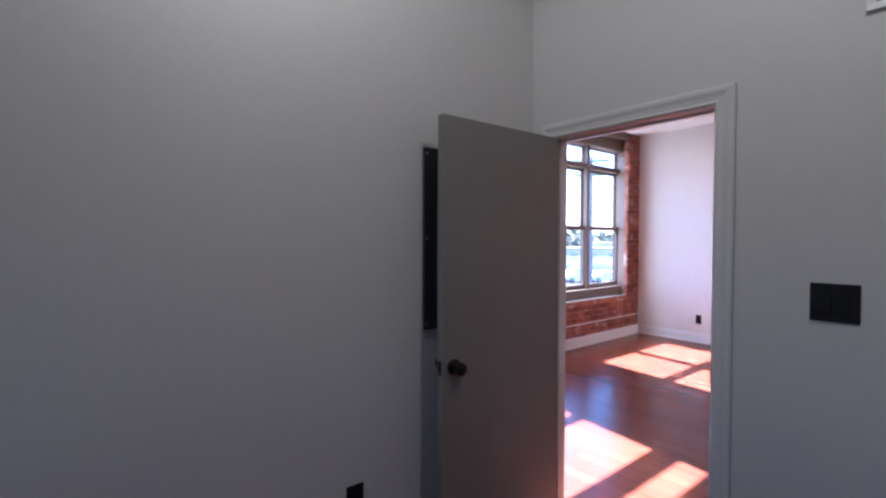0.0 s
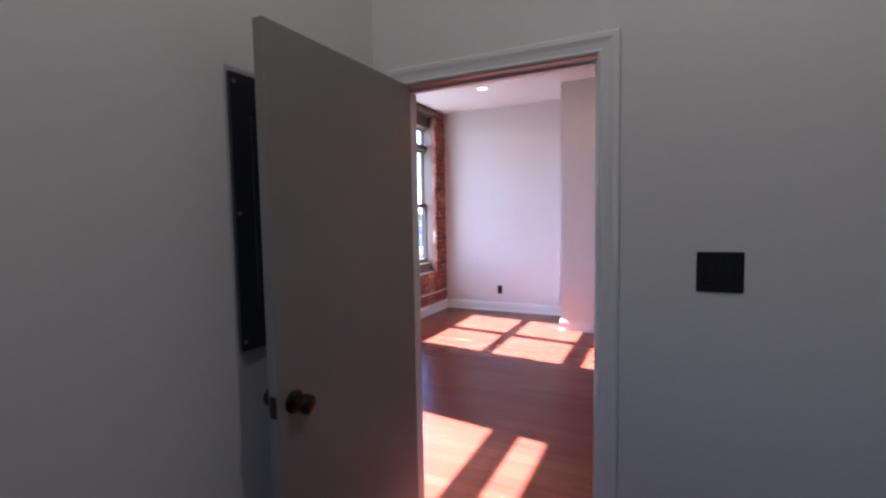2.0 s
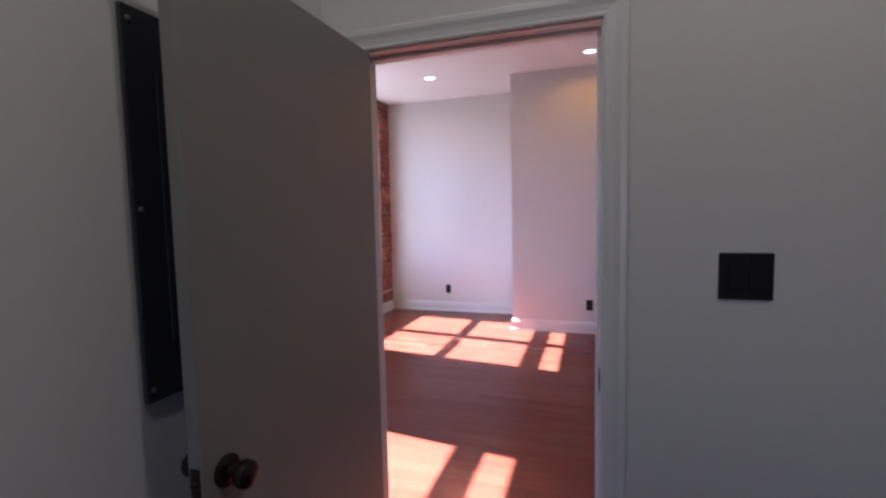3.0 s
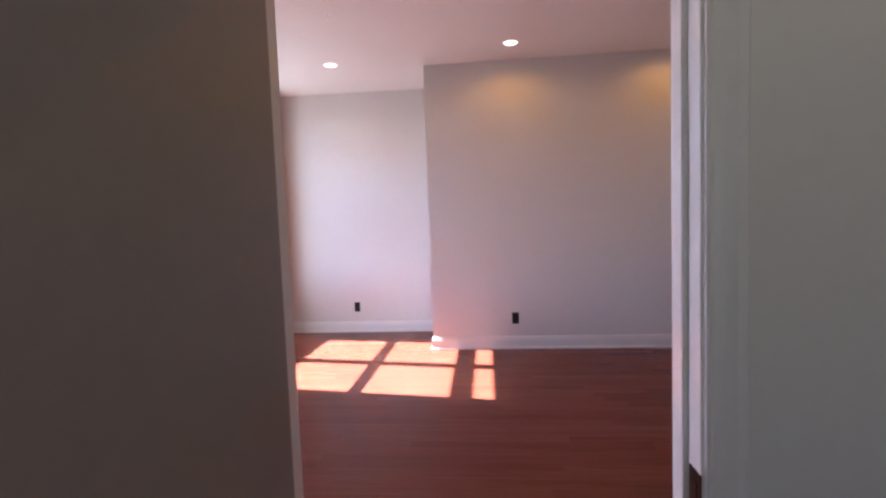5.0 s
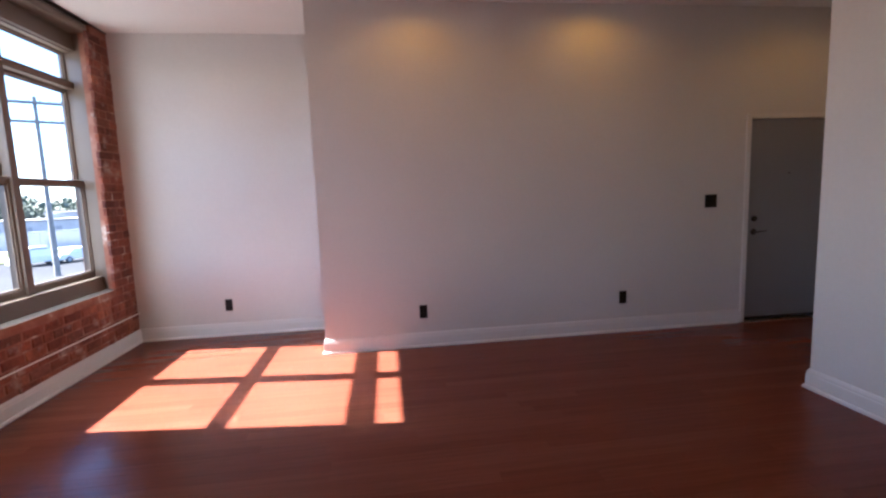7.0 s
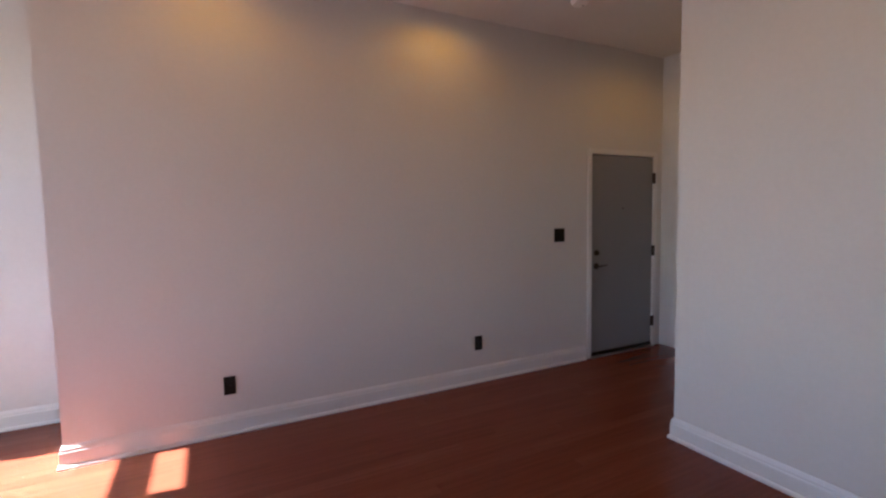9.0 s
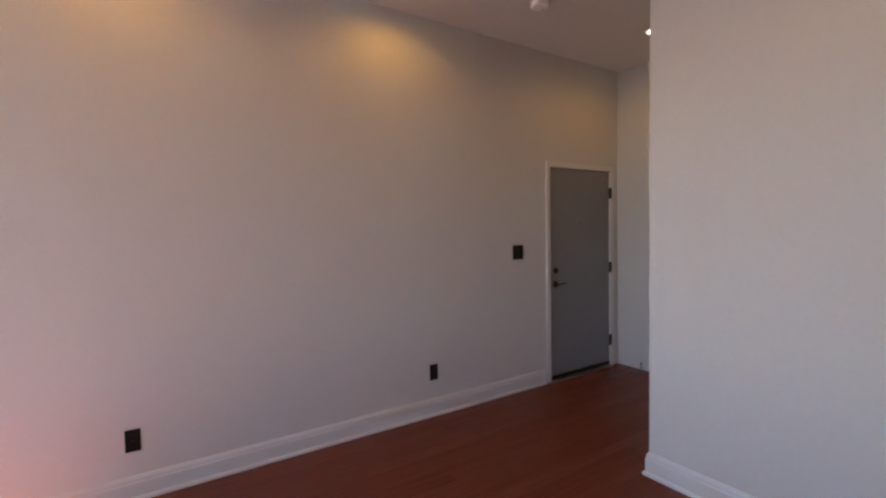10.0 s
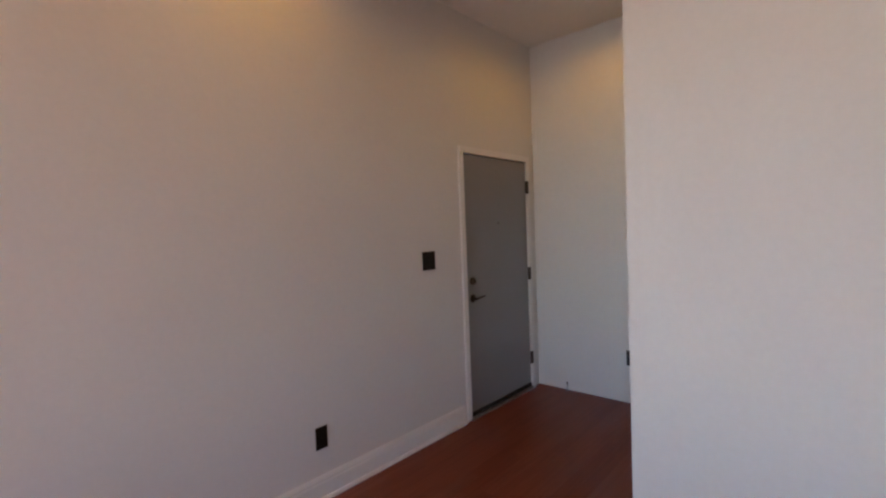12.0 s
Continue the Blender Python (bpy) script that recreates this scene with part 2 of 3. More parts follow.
# wall between bedroom and living room, with the doorway
JAMB = 0.019
bm = NEW()
box(bm, -0.4, DOOR_X0 - JAMB, BED_Y, LIV_Y, -0.1, CEIL)
box(bm, DOOR_X1 + JAMB, BED_X1 + 0.15, BED_Y, LIV_Y, -0.1, CEIL)
box(bm, DOOR_X0 - JAMB, DOOR_X1 + JAMB, BED_Y, LIV_Y, DOOR_Z + JAMB, CEIL)
structure("wall_south", bm, WALL, "painted partition wall with the bedroom doorway", "wall")
bm = NEW()
box(bm, BED_X - 0.12, BED_X, BED_Y0, BED_Y, -0.1, CEIL)
structure("wall_bedroom_west", bm, WALL, "grey-white painted bedroom wall with an electrical panel", "wall")
bm = NEW()
box(bm, BED_X1, BED_X1 + 0.15, BED_Y0, BED_Y, -0.1, CEIL)
structure("wall_bedroom_east", bm, WALL, "plain painted bedroom wall", "wall")
# bedroom's outer wall; its unseen window is added to let sky light in
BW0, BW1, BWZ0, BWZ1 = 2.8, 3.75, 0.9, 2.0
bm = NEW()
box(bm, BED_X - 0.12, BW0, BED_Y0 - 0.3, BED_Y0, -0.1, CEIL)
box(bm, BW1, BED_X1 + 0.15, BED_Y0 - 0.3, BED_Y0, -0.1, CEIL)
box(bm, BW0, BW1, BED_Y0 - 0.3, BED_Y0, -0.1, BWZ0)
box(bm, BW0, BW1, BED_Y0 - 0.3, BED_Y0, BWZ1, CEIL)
structure("wall_bedroom_south", bm, WALL, "plain painted bedroom wall with a window opening added for sky light", "wall")
# ---- brick wall core with two window openings ----
W1 = (4.67, 6.587)     # window 1 opening along the wall
W2 = (2.13, 3.46)      # window 2
WZ0, WZ1 = 0.64, 2.88
NIB = 0.055            # brick nib that narrows the north side of window 1
FRONT = -0.005         # face of the mortar bed
bm = NEW()
for y0, y1 in ((LIV_Y, W2[0]), (W2[1], W1[0]), (W1[1], ALCOVE_Y)):
    box(bm, -0.30, FRONT, y0, y1, -0.1, CEIL)
box(bm, -0.085, FRONT, W1[1] - NIB + 0.012, W1[1], WZ0 - 0.02, 2.986)
for y0, y1 in (W1, W2):
    box(bm, -0.30, FRONT, y0, y1, -0.1, WZ0 - 0.02)
    box(bm, -0.30, -0.175, y0, y1, WZ1, CEIL)
wall_west = structure("wall_west", bm, MORTAR, "exposed old red brick wall with pale worn mortar", "wall")
bm = NEW()
box(bm, -0.45, -0.40, -3.0, LIV_Y, -0.1, CEIL)
structure("wall_outer", bm, MORTAR, "plain outer masonry wall", "wall")

# floor base
bm = NEW()
box(bm, -0.4, 7.6, LIV_Y - 0.13, 7.0, -0.2, -0.0012)
floor = structure("floor", bm, WOOD, "glossy reddish cherry-stained strip wood floor", "floor")
bm = NEW()
box(bm, BED_X - 0.1, BED_X1 + 0.1, BED_Y0 - 0.1, BED_Y, -0.2, -0.002)
structure("floor_bedroom", bm, WOOD, "reddish cherry-stained wood floor of the bedroom", "floor")

# ---- baseboards ----
BASE = [(0, 0), (0.028, 0), (0.028, 0.012), (0.022, 0.022), (0.016, 0.022), (0.016, 0.098), (0.0125, 0.106), (0.0125, 0.118), (0.008, 0.128), (0.005, 0.135), (0, 0.137)]


def baseboard(p0, p1, out, m0=0.0, m1=0.0, label="white painted moulded baseboard"):
    bm = NEW()
    sweep(bm, BASE, p0, p1, out, mitre0=m0, mitre1=m1)
    return structure("baseboard", bm, TRIM, label, "baseboard")


baseboard((0.0, ALCOVE_Y, 0), (CHASE_X, ALCOVE_Y, 0), (0, -1, 0), 1, 1)
baseboard((CHASE_X, ALCOVE_Y, 0), (CHASE_X, CHASE_Y, 0), (-1, 0, 0), 1, -1)
baseboard((CHASE_X, CHASE_Y, 0), (ED_X0 - 0.05, CHASE_Y, 0), (0, -1, 0), -1, 0)
baseboard((BLOCK_X, BLOCK_Y, 0), (BLOCK_X, LIV_Y, 0), (-1, 0, 0), -1, 1)
baseboard((BLOCK_X, BLOCK_Y, 0), (END_X, BLOCK_Y, 0), (0, 1, 0), -1, 0)
baseboard((0.0, LIV_Y, 0), (0.0, ALCOVE_Y, 0), (1, 0, 0), 0, 1, "white painted baseboard under the brick wall")
baseboard((DOOR_X1 + 0.08, LIV_Y, 0), (BLOCK_X, LIV_Y, 0), (0, 1, 0), 0, 1)
baseboard((0, LIV_Y, 0), (DOOR_X0 - 0.08, LIV_Y, 0), (0, 1, 0), 1, 0)

# ---- bedroom doorway: jambs, stops, casings ----
CASE = [(0, 0), (0.011, 0), (0.013, 0.006), (0.010, 0.012), (0.012, 0.030), (0.017, 0.046), (0.017, 0.060), (0.014, 0.065), (0, 0.065)]


def door_trim():
    bm = NEW()
    y0, y1 = BED_Y - 0.004, LIV_Y + 0.004
    box(bm, DOOR_X0 - JAMB, DOOR_X0, y0, y1, 0, DOOR_Z, 0.002)
    box(bm, DOOR_X1, DOOR_X1 + JAMB, y0, y1, 0, DOOR_Z, 0.002)
    box(bm, DOOR_X0 - JAMB, DOOR_X1 + JAMB, y0, y1, DOOR_Z, DOOR_Z + JAMB, 0.002)
    s0, s1 = BED_Y + 0.042, BED_Y + 0.076
    box(bm, DOOR_X0 - 0.001, DOOR_X0 + 0.011, s0, s1, 0, DOOR_Z - 0.011, 0.002)
    box(bm, DOOR_X1 - 0.011, DOOR_X1 + 0.001, s0, s1, 0, DOOR_Z - 0.011, 0.002)
    box(bm, DOOR_X0 - 0.001, DOOR_X1 + 0.001, s0, s1, DOOR_Z - 0.011, DOOR_Z + 0.001, 0.002)
    frame_ob = structure("door_frame", bm, TRIM, "white painted door jambs and stops", "door frame")
    for y, o in ((BED_Y, -1), (LIV_Y, 1)):
        c = 0.006
        for x, s in ((DOOR_X0 - c, -1), (DOOR_X1 + c, 1)):
            bm = NEW()
            prof = [(u, v) for u, v in CASE]
            a = [bm.verts.new((x + s * v, y + o * u, 0)) for u, v in prof]
            b = [bm.verts.new((x + s * v, y + o * u, DOOR_Z + c + v)) for u, v in prof]
            n = len(prof)
            for k in range(n):
                bm.faces.new((a[k], a[(k + 1) % n], b[(k + 1) % n], b[k]))
            bm.faces.new(a)
            bm.faces.new(b)
            part("casing", bm, TRIM, frame_ob, "moulded white casing")
        bm = NEW()
        a = [bm.verts.new((DOOR_X0 - c - v, y + o * u, DOOR_Z + c + v)) for u, v in CASE]
        b = [bm.verts.new((DOOR_X1 + c + v, y + o * u, DOOR_Z + c + v)) for u, v in CASE]
        n = len(CASE)
        for k in range(n):
            bm.faces.new((a[k], a[(k + 1) % n], b[(k + 1) % n], b[k]))
        bm.faces.new(a)
        bm.faces.new(b)
        part("casing", bm, TRIM, frame_ob, "moulded white casing")
    bm = NEW()
    box(bm, DOOR_X1 - 0.002, DOOR_X1 + 0.001, BED_Y - 0.006, BED_Y + 0.036, 0.915, 0.985, 0.0008)
    box(bm, DOOR_X1 - 0.0035, DOOR_X1 - 0.0015, BED_Y + 0.004, BED_Y + 0.026, 0.935, 0.965)
    part("strike_plate", bm, BRONZE, frame_ob, "dark bronze strike plate")
    return frame_ob


door_trim()


# ---- bedroom door, standing open against its hinges ----
def bedroom_door():
    wid, th, top = 0.732, 0.035, DOOR_Z - 0.003
    d = thing("door_1", pose(DOOR_X0 + 0.003, BED_Y - 0.006, 0, 0, 0, LEAF_TURN))
    bm = NEW()
    box(bm, 0.0, wid, 0.0, th, 0.012, top, 0.002)
    leaf = part("leaf", bm, LEAF, d)
    bm = NEW()
    m = Matrix.Translation((wid - 0.058, th, 0.938)) @ Matrix.Rotation(radians(-90), 4, "X")
    prof = [(0.033, 0.0), (0.033, 0.005), (0.028, 0.009), (0.013, 0.012), (0.011, 0.026), (0.016, 0.032), (0.026, 0.038), (0.0285, 0.048), (0.026, 0.058), (0.016, 0.064), (0.004, 0.066)]
    lathe(bm, prof, m)
    part("door_knob", bm, BRONZE, leaf, "dark bronze round knob", True)
    bm = NEW()
    lathe(bm, prof, Matrix.Translation((wid - 0.058, 0, 0.938)) @ Matrix.Rotation(radians(90), 4, "X"))
    part("door_knob", bm, BRONZE, leaf, "dark bronze round knob", True)
    bm = NEW()
    box(bm, wid - 0.001, wid + 0.0015, 0.006, th - 0.006, 0.908, 0.968)
    cyl(bm, (wid, th / 2, 0.938), (wid + 0.010, th / 2, 0.938), 0.008, 0.006, 14)
    part("latch", bm, BRONZE, leaf, "dark bronze latch plate")
    for z in (0.28, 1.02, 1.80):
        bm = NEW()
        cyl(bm, (-0.004, -0.005, z - 0.045), (-0.004, -0.005, z + 0.045), 0.006, n=12)
        box(bm, -0.0025, -0.0005, -0.002, th - 0.006, z - 0.044, z + 0.044)
        part("hinge", bm, BRONZE, d, "dark bronze hinge")
    tagged(d, "plain painted flush bedroom door standing wide open", "door", kind="structure")
    return d


LEAF_TURN = -91.0
bedroom_door()


# ---- entry door ----
def entry_door():
    d = thing("door_2", pose(0, 0, 0))
    y = CHASE_Y
    f = 0.05
    bm = NEW()
    for x0, x1, z0, z1 in ((ED_X0 - 0.025, ED_X0 + 0.025, 0, ED_Z + 0.025), (ED_X1 - 0.025, ED_X1 + 0.025, 0, ED_Z + 0.025), (ED_X0 + 0.025, ED_X1 - 0.025, ED_Z - 0.025, ED_Z + 0.025)):
        box(bm, x0, x1, y - 0.014, y + 0.03, z0, z1, 0.003)
    box(bm, ED_X0 - 0.002, ED_X0 + 0.025, y + 0.03, y + 0.15, 0, ED_Z)
    box(bm, ED_X1 - 0.025, ED_X1 + 0.002, y + 0.03, y + 0.15, 0, ED_Z)
    part("frame", bm, TRIM, d, "white painted steel frame")
    bm = NEW()
    box(bm, ED_X0 + 0.029, ED_X1 - 0.029, y + 0.002, y + 0.046, 0.018, ED_Z - 0.029, 0.002)
    leaf = part("leaf", bm, ENTRY, d, "grey painted flush door leaf")
    bm = NEW()
    box(bm, ED_X0 + 0.03, ED_X1 - 0.03, y - 0.006, y + 0.002, 0.016, 0.05, 0.002)
    part("door_sweep", bm, BLACK, leaf, "black rubber door sweep")
    bm = NEW()
    box(bm, ED_X0 + 0.01, ED_X1 - 0.01, y - 0.03, y + 0.1, 0.0, 0.014, 0.004)
    part("threshold", bm, STEEL, d, "worn metal threshold")
    lx = ED_X0 + 0.029 + 0.07
    bm = NEW()
    lathe(bm, [(0.030, 0.0), (0.030, 0.010), (0.026, 0.016), (0.004, 0.018)], Matrix.Translation((lx, y + 0.002, 1.06)) @ Matrix.Rotation(radians(90), 4, "X"))
    box(bm, lx - 0.004, lx + 0.004, y - 0.034, y - 0.012, 1.045, 1.075, 0.002)
    part("deadbolt", bm, BRONZE, leaf, "dark bronze thumb-turn deadbolt", True)
    bm = NEW()
    lathe(bm, [(0.032, 0.0), (0.032, 0.006), (0.026, 0.011), (0.011, 0.013), (0.010, 0.045), (0.008, 0.05)], Matrix.Translation((lx, y + 0.002, 0.926)) @ Matrix.Rotation(radians(90), 4, "X"))
    for k in range(6):
        x0 = lx - 0.008 + k * 0.021
        cyl(bm, (x0, y - 0.042 + 0.002 * k, 0.926 + 0.0012 * k), (x0 + 0.022, y - 0.040 + 0.002 * k, 0.9272 + 0.0012 * k), 0.0095 - 0.0006 * k, 0.0089 - 0.0006 * k, 14)
    part("lever_handle", bm, BRONZE, leaf, "dark bronze lever handle", True)
    bm = NEW()
    cyl(bm, ((ED_X0 + ED_X1) / 2, y + 0.004, 1.503), ((ED_X0 + ED_X1) / 2, y - 0.002, 1.503), 0.009, 0.007, 16)
    part("peephole", bm, BRONZE, leaf, "small dark peephole")
    for z in (0.28, 1.045, 1.815):
        bm = NEW()
        cyl(bm, (ED_X1 - 0.024, y - 0.010, z - 0.056), (ED_X1 - 0.024, y - 0.010, z + 0.056), 0.010, n=14)
        box(bm, ED_X1 - 0.052, ED_X1 - 0.002, y - 0.016, y - 0.012, z - 0.054, z + 0.054)
        part("hinge", bm, BRONZE, d, "dark bronze butt hinge")
    tagged(d, "closed grey flush entry door in a white steel frame", "door", kind="structure")
    bm = NEW()
    box(bm, ED_X0 - 0.2, ED_X1 + 0.2, CHASE_Y + 0.2, CHASE_Y + 0.25, -0.1, CEIL)
    structure("wall_corridor", bm, WALL, "plain wall closing the corridor outside", "wall")
    return d


entry_door()


# ---- windows ----
def sash(bm, y0, y1, z0, z1, x, st=0.04, rail=0.045, d=0.035):
    """Stiles and rails with a stepped inner edge that holds the glass."""
    k = 0.014
    for e, w, r in ((d / 2 + 0.006, st - k, rail - k), (d / 2 - 0.006, st, rail)):
        box(bm, x - e, x + e, y0, y0 + w, z0, z1, 0.003)
        box(bm, x - e, x + e, y1 - w, y1, z0, z1, 0.003)
        box(bm, x - e, x + e, y0 + w, y1 - w, z0, z0 + r, 0.003)
        box(bm, x - e, x + e, y0 + w, y1 - w, z1 - r, z1, 0.003)


def pane(y0, y1, z0, z1, x, parent):
    bm = NEW()
    box(bm, x - 0.003, x + 0.003, y0, y1, z0, z1)
    p = part("pane", bm, GLASS, parent)
    p.visible_shadow = False
    return p


def window(name, opening, bays, label, bar=2.495, top=2.82):
    """A taupe double-hung window with transoms: bays are (y0, y1) of the clear glass."""
    o0, o1 = opening
    w = thing(name)
    gx = -0.26
    bm = NEW()
    # liners of the reveal, head and jambs
    box(bm, -0.292, -0.20, o0 + 0.001, bays[0][0] - 0.034, WZ0 - 0.02, WZ1, 0.002)
    box(bm, -0.292, -0.20, bays[-1][1] + 0.034, o1 - 0.001, WZ0 - 0.02, WZ1, 0.002)
    for y0, y1, front in ((o0 + 0.001, o0 + 0.014, -0.022), (o1 - 0.014, o1 - 0.001, -0.087)):
        box(bm, -0.20, front, y0, y1, WZ0 - 0.018, 2.987, 0.002)
    for (a, b), (c, e) in zip(bays, bays[1:]):
        box(bm, -0.292, -0.185, b + 0.035, c - 0.035, 0.70, WZ1, 0.003)
    for a, b in bays:
        box(bm, -0.292, -0.176, a - 0.045, b + 0.045, top, WZ1, 0.003)
        box(bm, -0.292, -0.185, a - 0.035, b + 0.035, bar, bar + 0.061, 0.003)
    part("window_frame", bm, TAUPE, w)
    # apron, sill nose, recessed head board and the rounded beam over it
    bm = NEW()
    prof = [(-0.292, WZ0 - 0.016), (-0.122, WZ0 - 0.016), (-0.122, WZ0 - 0.008), (-0.150, 0.733), (-0.292, 0.733)]
    ends = [[bm.verts.new((x, y, z)) for x, z in prof] for y in (o0 + 0.016, o1 - 0.016)]
    for k in range(5):
        bm.faces.new((ends[0][k], ends[0][(k + 1) % 5], ends[1][(k + 1) % 5], ends[1][k]))
    bm.faces.new(ends[0])
    bm.faces.new(ends[1])
    bmesh.ops.recalc_face_normals(bm, faces=bm.faces)
    part("apron", bm, TAUPE, w, "sloping taupe painted apron board")
    bm = NEW()
    box(bm, -0.292, -0.138, o0 + 0.016, o1 - 0.016, 0.734, 0.750, 0.005)
    part("window_sill", bm, TAUPE, w, "taupe painted wooden sill")
    bm = NEW()
    box(bm, -0.174, -0.152, o0 + 0.002, o1 - 0.002, WZ1 - 0.05, 2.985, 0.003)
    box(bm, -0.151, -0.138, o0 + 0.004, o1 - 0.004, WZ1 - 0.05, WZ1 - 0.02, 0.003)
    part("head_board", bm, TAUPE, w, "taupe painted head board")
    bm = NEW()
    box(bm, -0.174, -0.020, o0 + 0.002, o1 - 0.002, 2.988, 3.066, 0.022)
    part("head_beam", bm, TAUPE, w, "rounded taupe beam under the ceiling")
    for a, b in bays:
        bm = NEW()
        sash(bm, a - 0.04, b + 0.04, 0.751, 1.665, gx + 0.03, 0.04, 0.064)
        s = part("lower_sash", bm, TAUPE, w)
        pane(a - 0.01, b + 0.01, 0.79, 1.65, gx + 0.03, s)
        bm = NEW()
        sash(bm, a - 0.04, b + 0.04, 1.625, bar + 0.002, gx - 0.015, 0.04, 0.042)
        s = part("upper_sash", bm, TAUPE, w)
        pane(a - 0.01, b + 0.01, 1.65, bar - 0.02, gx - 0.015, s)
        bm = NEW()
        sash(bm, a - 0.035, b + 0.035, bar + 0.061, top + 0.002, gx, 0.035, 0.03)
        s = part("transom_sash", bm, TAUPE, w)
        pane(a - 0.01, b + 0.01, bar + 0.075, top - 0.01, gx, s)
    tagged(w, label, "window", kind="structure")
    bm = NEW()
    box(bm, -0.292, -0.010, o0 - 0.01, o1 + 0.01, WZ0 - 0.075, WZ0 - 0.018, 0.006)
    structure("window_ledge", bm, CONCRETE, "rough grey mortar ledge under the window", "ledge")
    return w


window("window_1", W1, [(4.955, 5.67), (5.81, 6.545)], "taupe double-hung twin window with transoms in brick")
window("window_2", W2, [(2.25, 3.355)], "taupe double-hung window with a transom in brick", 2.36, 2.70)
# frame of the added, unseen bedroom window
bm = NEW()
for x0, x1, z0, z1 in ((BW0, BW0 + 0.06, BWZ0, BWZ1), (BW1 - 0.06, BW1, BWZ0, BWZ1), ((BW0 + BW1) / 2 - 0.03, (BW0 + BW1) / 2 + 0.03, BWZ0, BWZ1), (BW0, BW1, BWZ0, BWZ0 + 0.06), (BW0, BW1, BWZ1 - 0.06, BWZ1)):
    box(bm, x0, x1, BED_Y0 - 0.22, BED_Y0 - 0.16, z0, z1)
w3 = structure("window_unseen", bm, TAUPE, "taupe framed bedroom window added out of view for sky light", "window")

# thin dark strip under the ceiling and the pale conduit above the baseboard
bm = NEW()
box(bm, -0.03, 0.006, LIV_Y, ALCOVE_Y, 3.068, 3.080, 0.003)
structure("trim", bm, BRONZE, "thin dark strip along the ceiling edge", "trim")
bm = NEW()
cyl(bm, (0.012, LIV_Y, 0.315), (0.012, ALCOVE_Y, 0.305), 0.006, n=10)
tagged(part("conduit", bm, WHITE_PLASTIC, smooth=True), "thin pale conduit clipped along the brick wall", "conduit")


# ---- electrical fittings ----
def plate(name, w, h, m, label, category, kind):
    """A wall plate facing local -y, centred at the origin of m."""
    t = thing(name, m)
    bm = NEW()
    box(bm, -w / 2, w / 2, -0.006, 0.0, -h / 2, h / 2, 0.003)
    pl = part("plate", bm, BLACK, t)
    if kind == "outlet":
        for dz in (-0.0195, 0.0195):
            bm = NEW()
            lathe(bm, [(0.0165, 0.0), (0.0165, 0.002), (0.0155, 0.003)], Matrix.Translation((0, -0.006, dz)) @ Matrix.Rotation(radians(90), 4, "X"), 20)
            for dx in (-0.0065, 0.0065):
                box(bm, dx - 0.001, dx + 0.001, -0.0095, -0.006, dz - 0.003, dz + 0.005)
            part("socket", bm, BLACK, t)
    else:
        n = kind
        for k in range(n):
            x = (k - (n - 1) / 2) * 0.046
            bm = NEW()
            box(bm, x - 0.0165, x + 0.0165, -0.0105, -0.006, -0.033, 0.033, 0.002)
            part("rocker", bm, BLACK, t)
    for dz in ((0.0,) if kind == "outlet" else (-0.048, 0.048)):
        bm = NEW()
        cyl(bm, (0, -0.0062, dz), (0, -0.0072, dz), 0.003, n=10)
        part("screw", bm, BRONZE, t)
    return tagged(t, label, category)


OUT = "black duplex outlet in the white wall above the baseboard"
for x, y, rz, z in ((0.90, ALCOVE_Y, 0, 0.331), (2.903, CHASE_Y, 0, 0.335), (4.875, CHASE_Y, 0, 0.345)):
    o = plate("outlet", 0.074, 0.125, pose(x, y, z, 0, 0, rz), OUT, "outlet", "outlet")
    tagged(o, group="black outlets")
tagged(plate("outlet", 0.074, 0.125, pose(END_X, 5.15, 0.37, 0, 0, -90), "black duplex outlet on the entry hall end wall", "outlet", "outlet"), group="black outlets")
tagged(plate("outlet", 0.074, 0.125, pose(BED_X, 0.758, 0.44, 0, 0, 90), "black duplex outlet low on the bedroom wall", "outlet", "outlet"), group="black outlets")
plate("light_switch", 0.125, 0.128, pose(5.785, CHASE_Y, 1.254, 0, 0, 0), "black double rocker light switch beside the entry door", "light switch", 2)
plate("light_switch", 0.126, 0.124, pose(3.324, BED_Y, 1.264, 0, 0, 0), "black double rocker light switch beside the bedroom doorway", "light switch", 2)


def breaker_panel():
    t = thing("electrical_panel", pose(BED_X, 1.085 + 0.18, 1.465, 0, 0, 90))
    bm = NEW()
    box(bm, -0.18, 0.18, -0.012, 0.0, -0.395, 0.395, 0.004)
    part("cover", bm, DARKPANEL, t)
    bm = NEW()
    box(bm, -0.115, 0.115, -0.017, -0.012, -0.28, 0.28, 0.003)
    dr = part("door", bm, DARKPANEL, t)
    bm = NEW()
    box(bm, 0.07, 0.10, -0.021, -0.017, -0.02, 0.02, 0.002)
    part("latch", bm, BLACK, dr)
    for x in (-0.165, 0.165):
        for z in (-0.368, 0.0, 0.368):
            bm = NEW()
            lathe(bm, [(0.006, 0.0), (0.006, 0.002), (0.003, 0.004)], Matrix.Translation((x, -0.012, z)) @ Matrix.Rotation(radians(90), 4, "X"), 12)
            part("screw", bm, STEEL, t, "steel cover screw")
    return tagged(t, "dark grey flush electrical panel cover with steel screws", "electrical panel")


breaker_panel()


def downlight(x, y, watts, warm=(1.0, 0.45, 0.03), beam=171):
    t = thing("ceiling_light", pose(x, y, CEIL))
    bm = NEW()
    m = Matrix.Rotation(radians(180), 4, "X")
    n = 36
    prof = [(0.080, 0.0), (0.080, 0.003), (0.075, 0.006), (0.063, 0.006), (0.060, 0.001)]
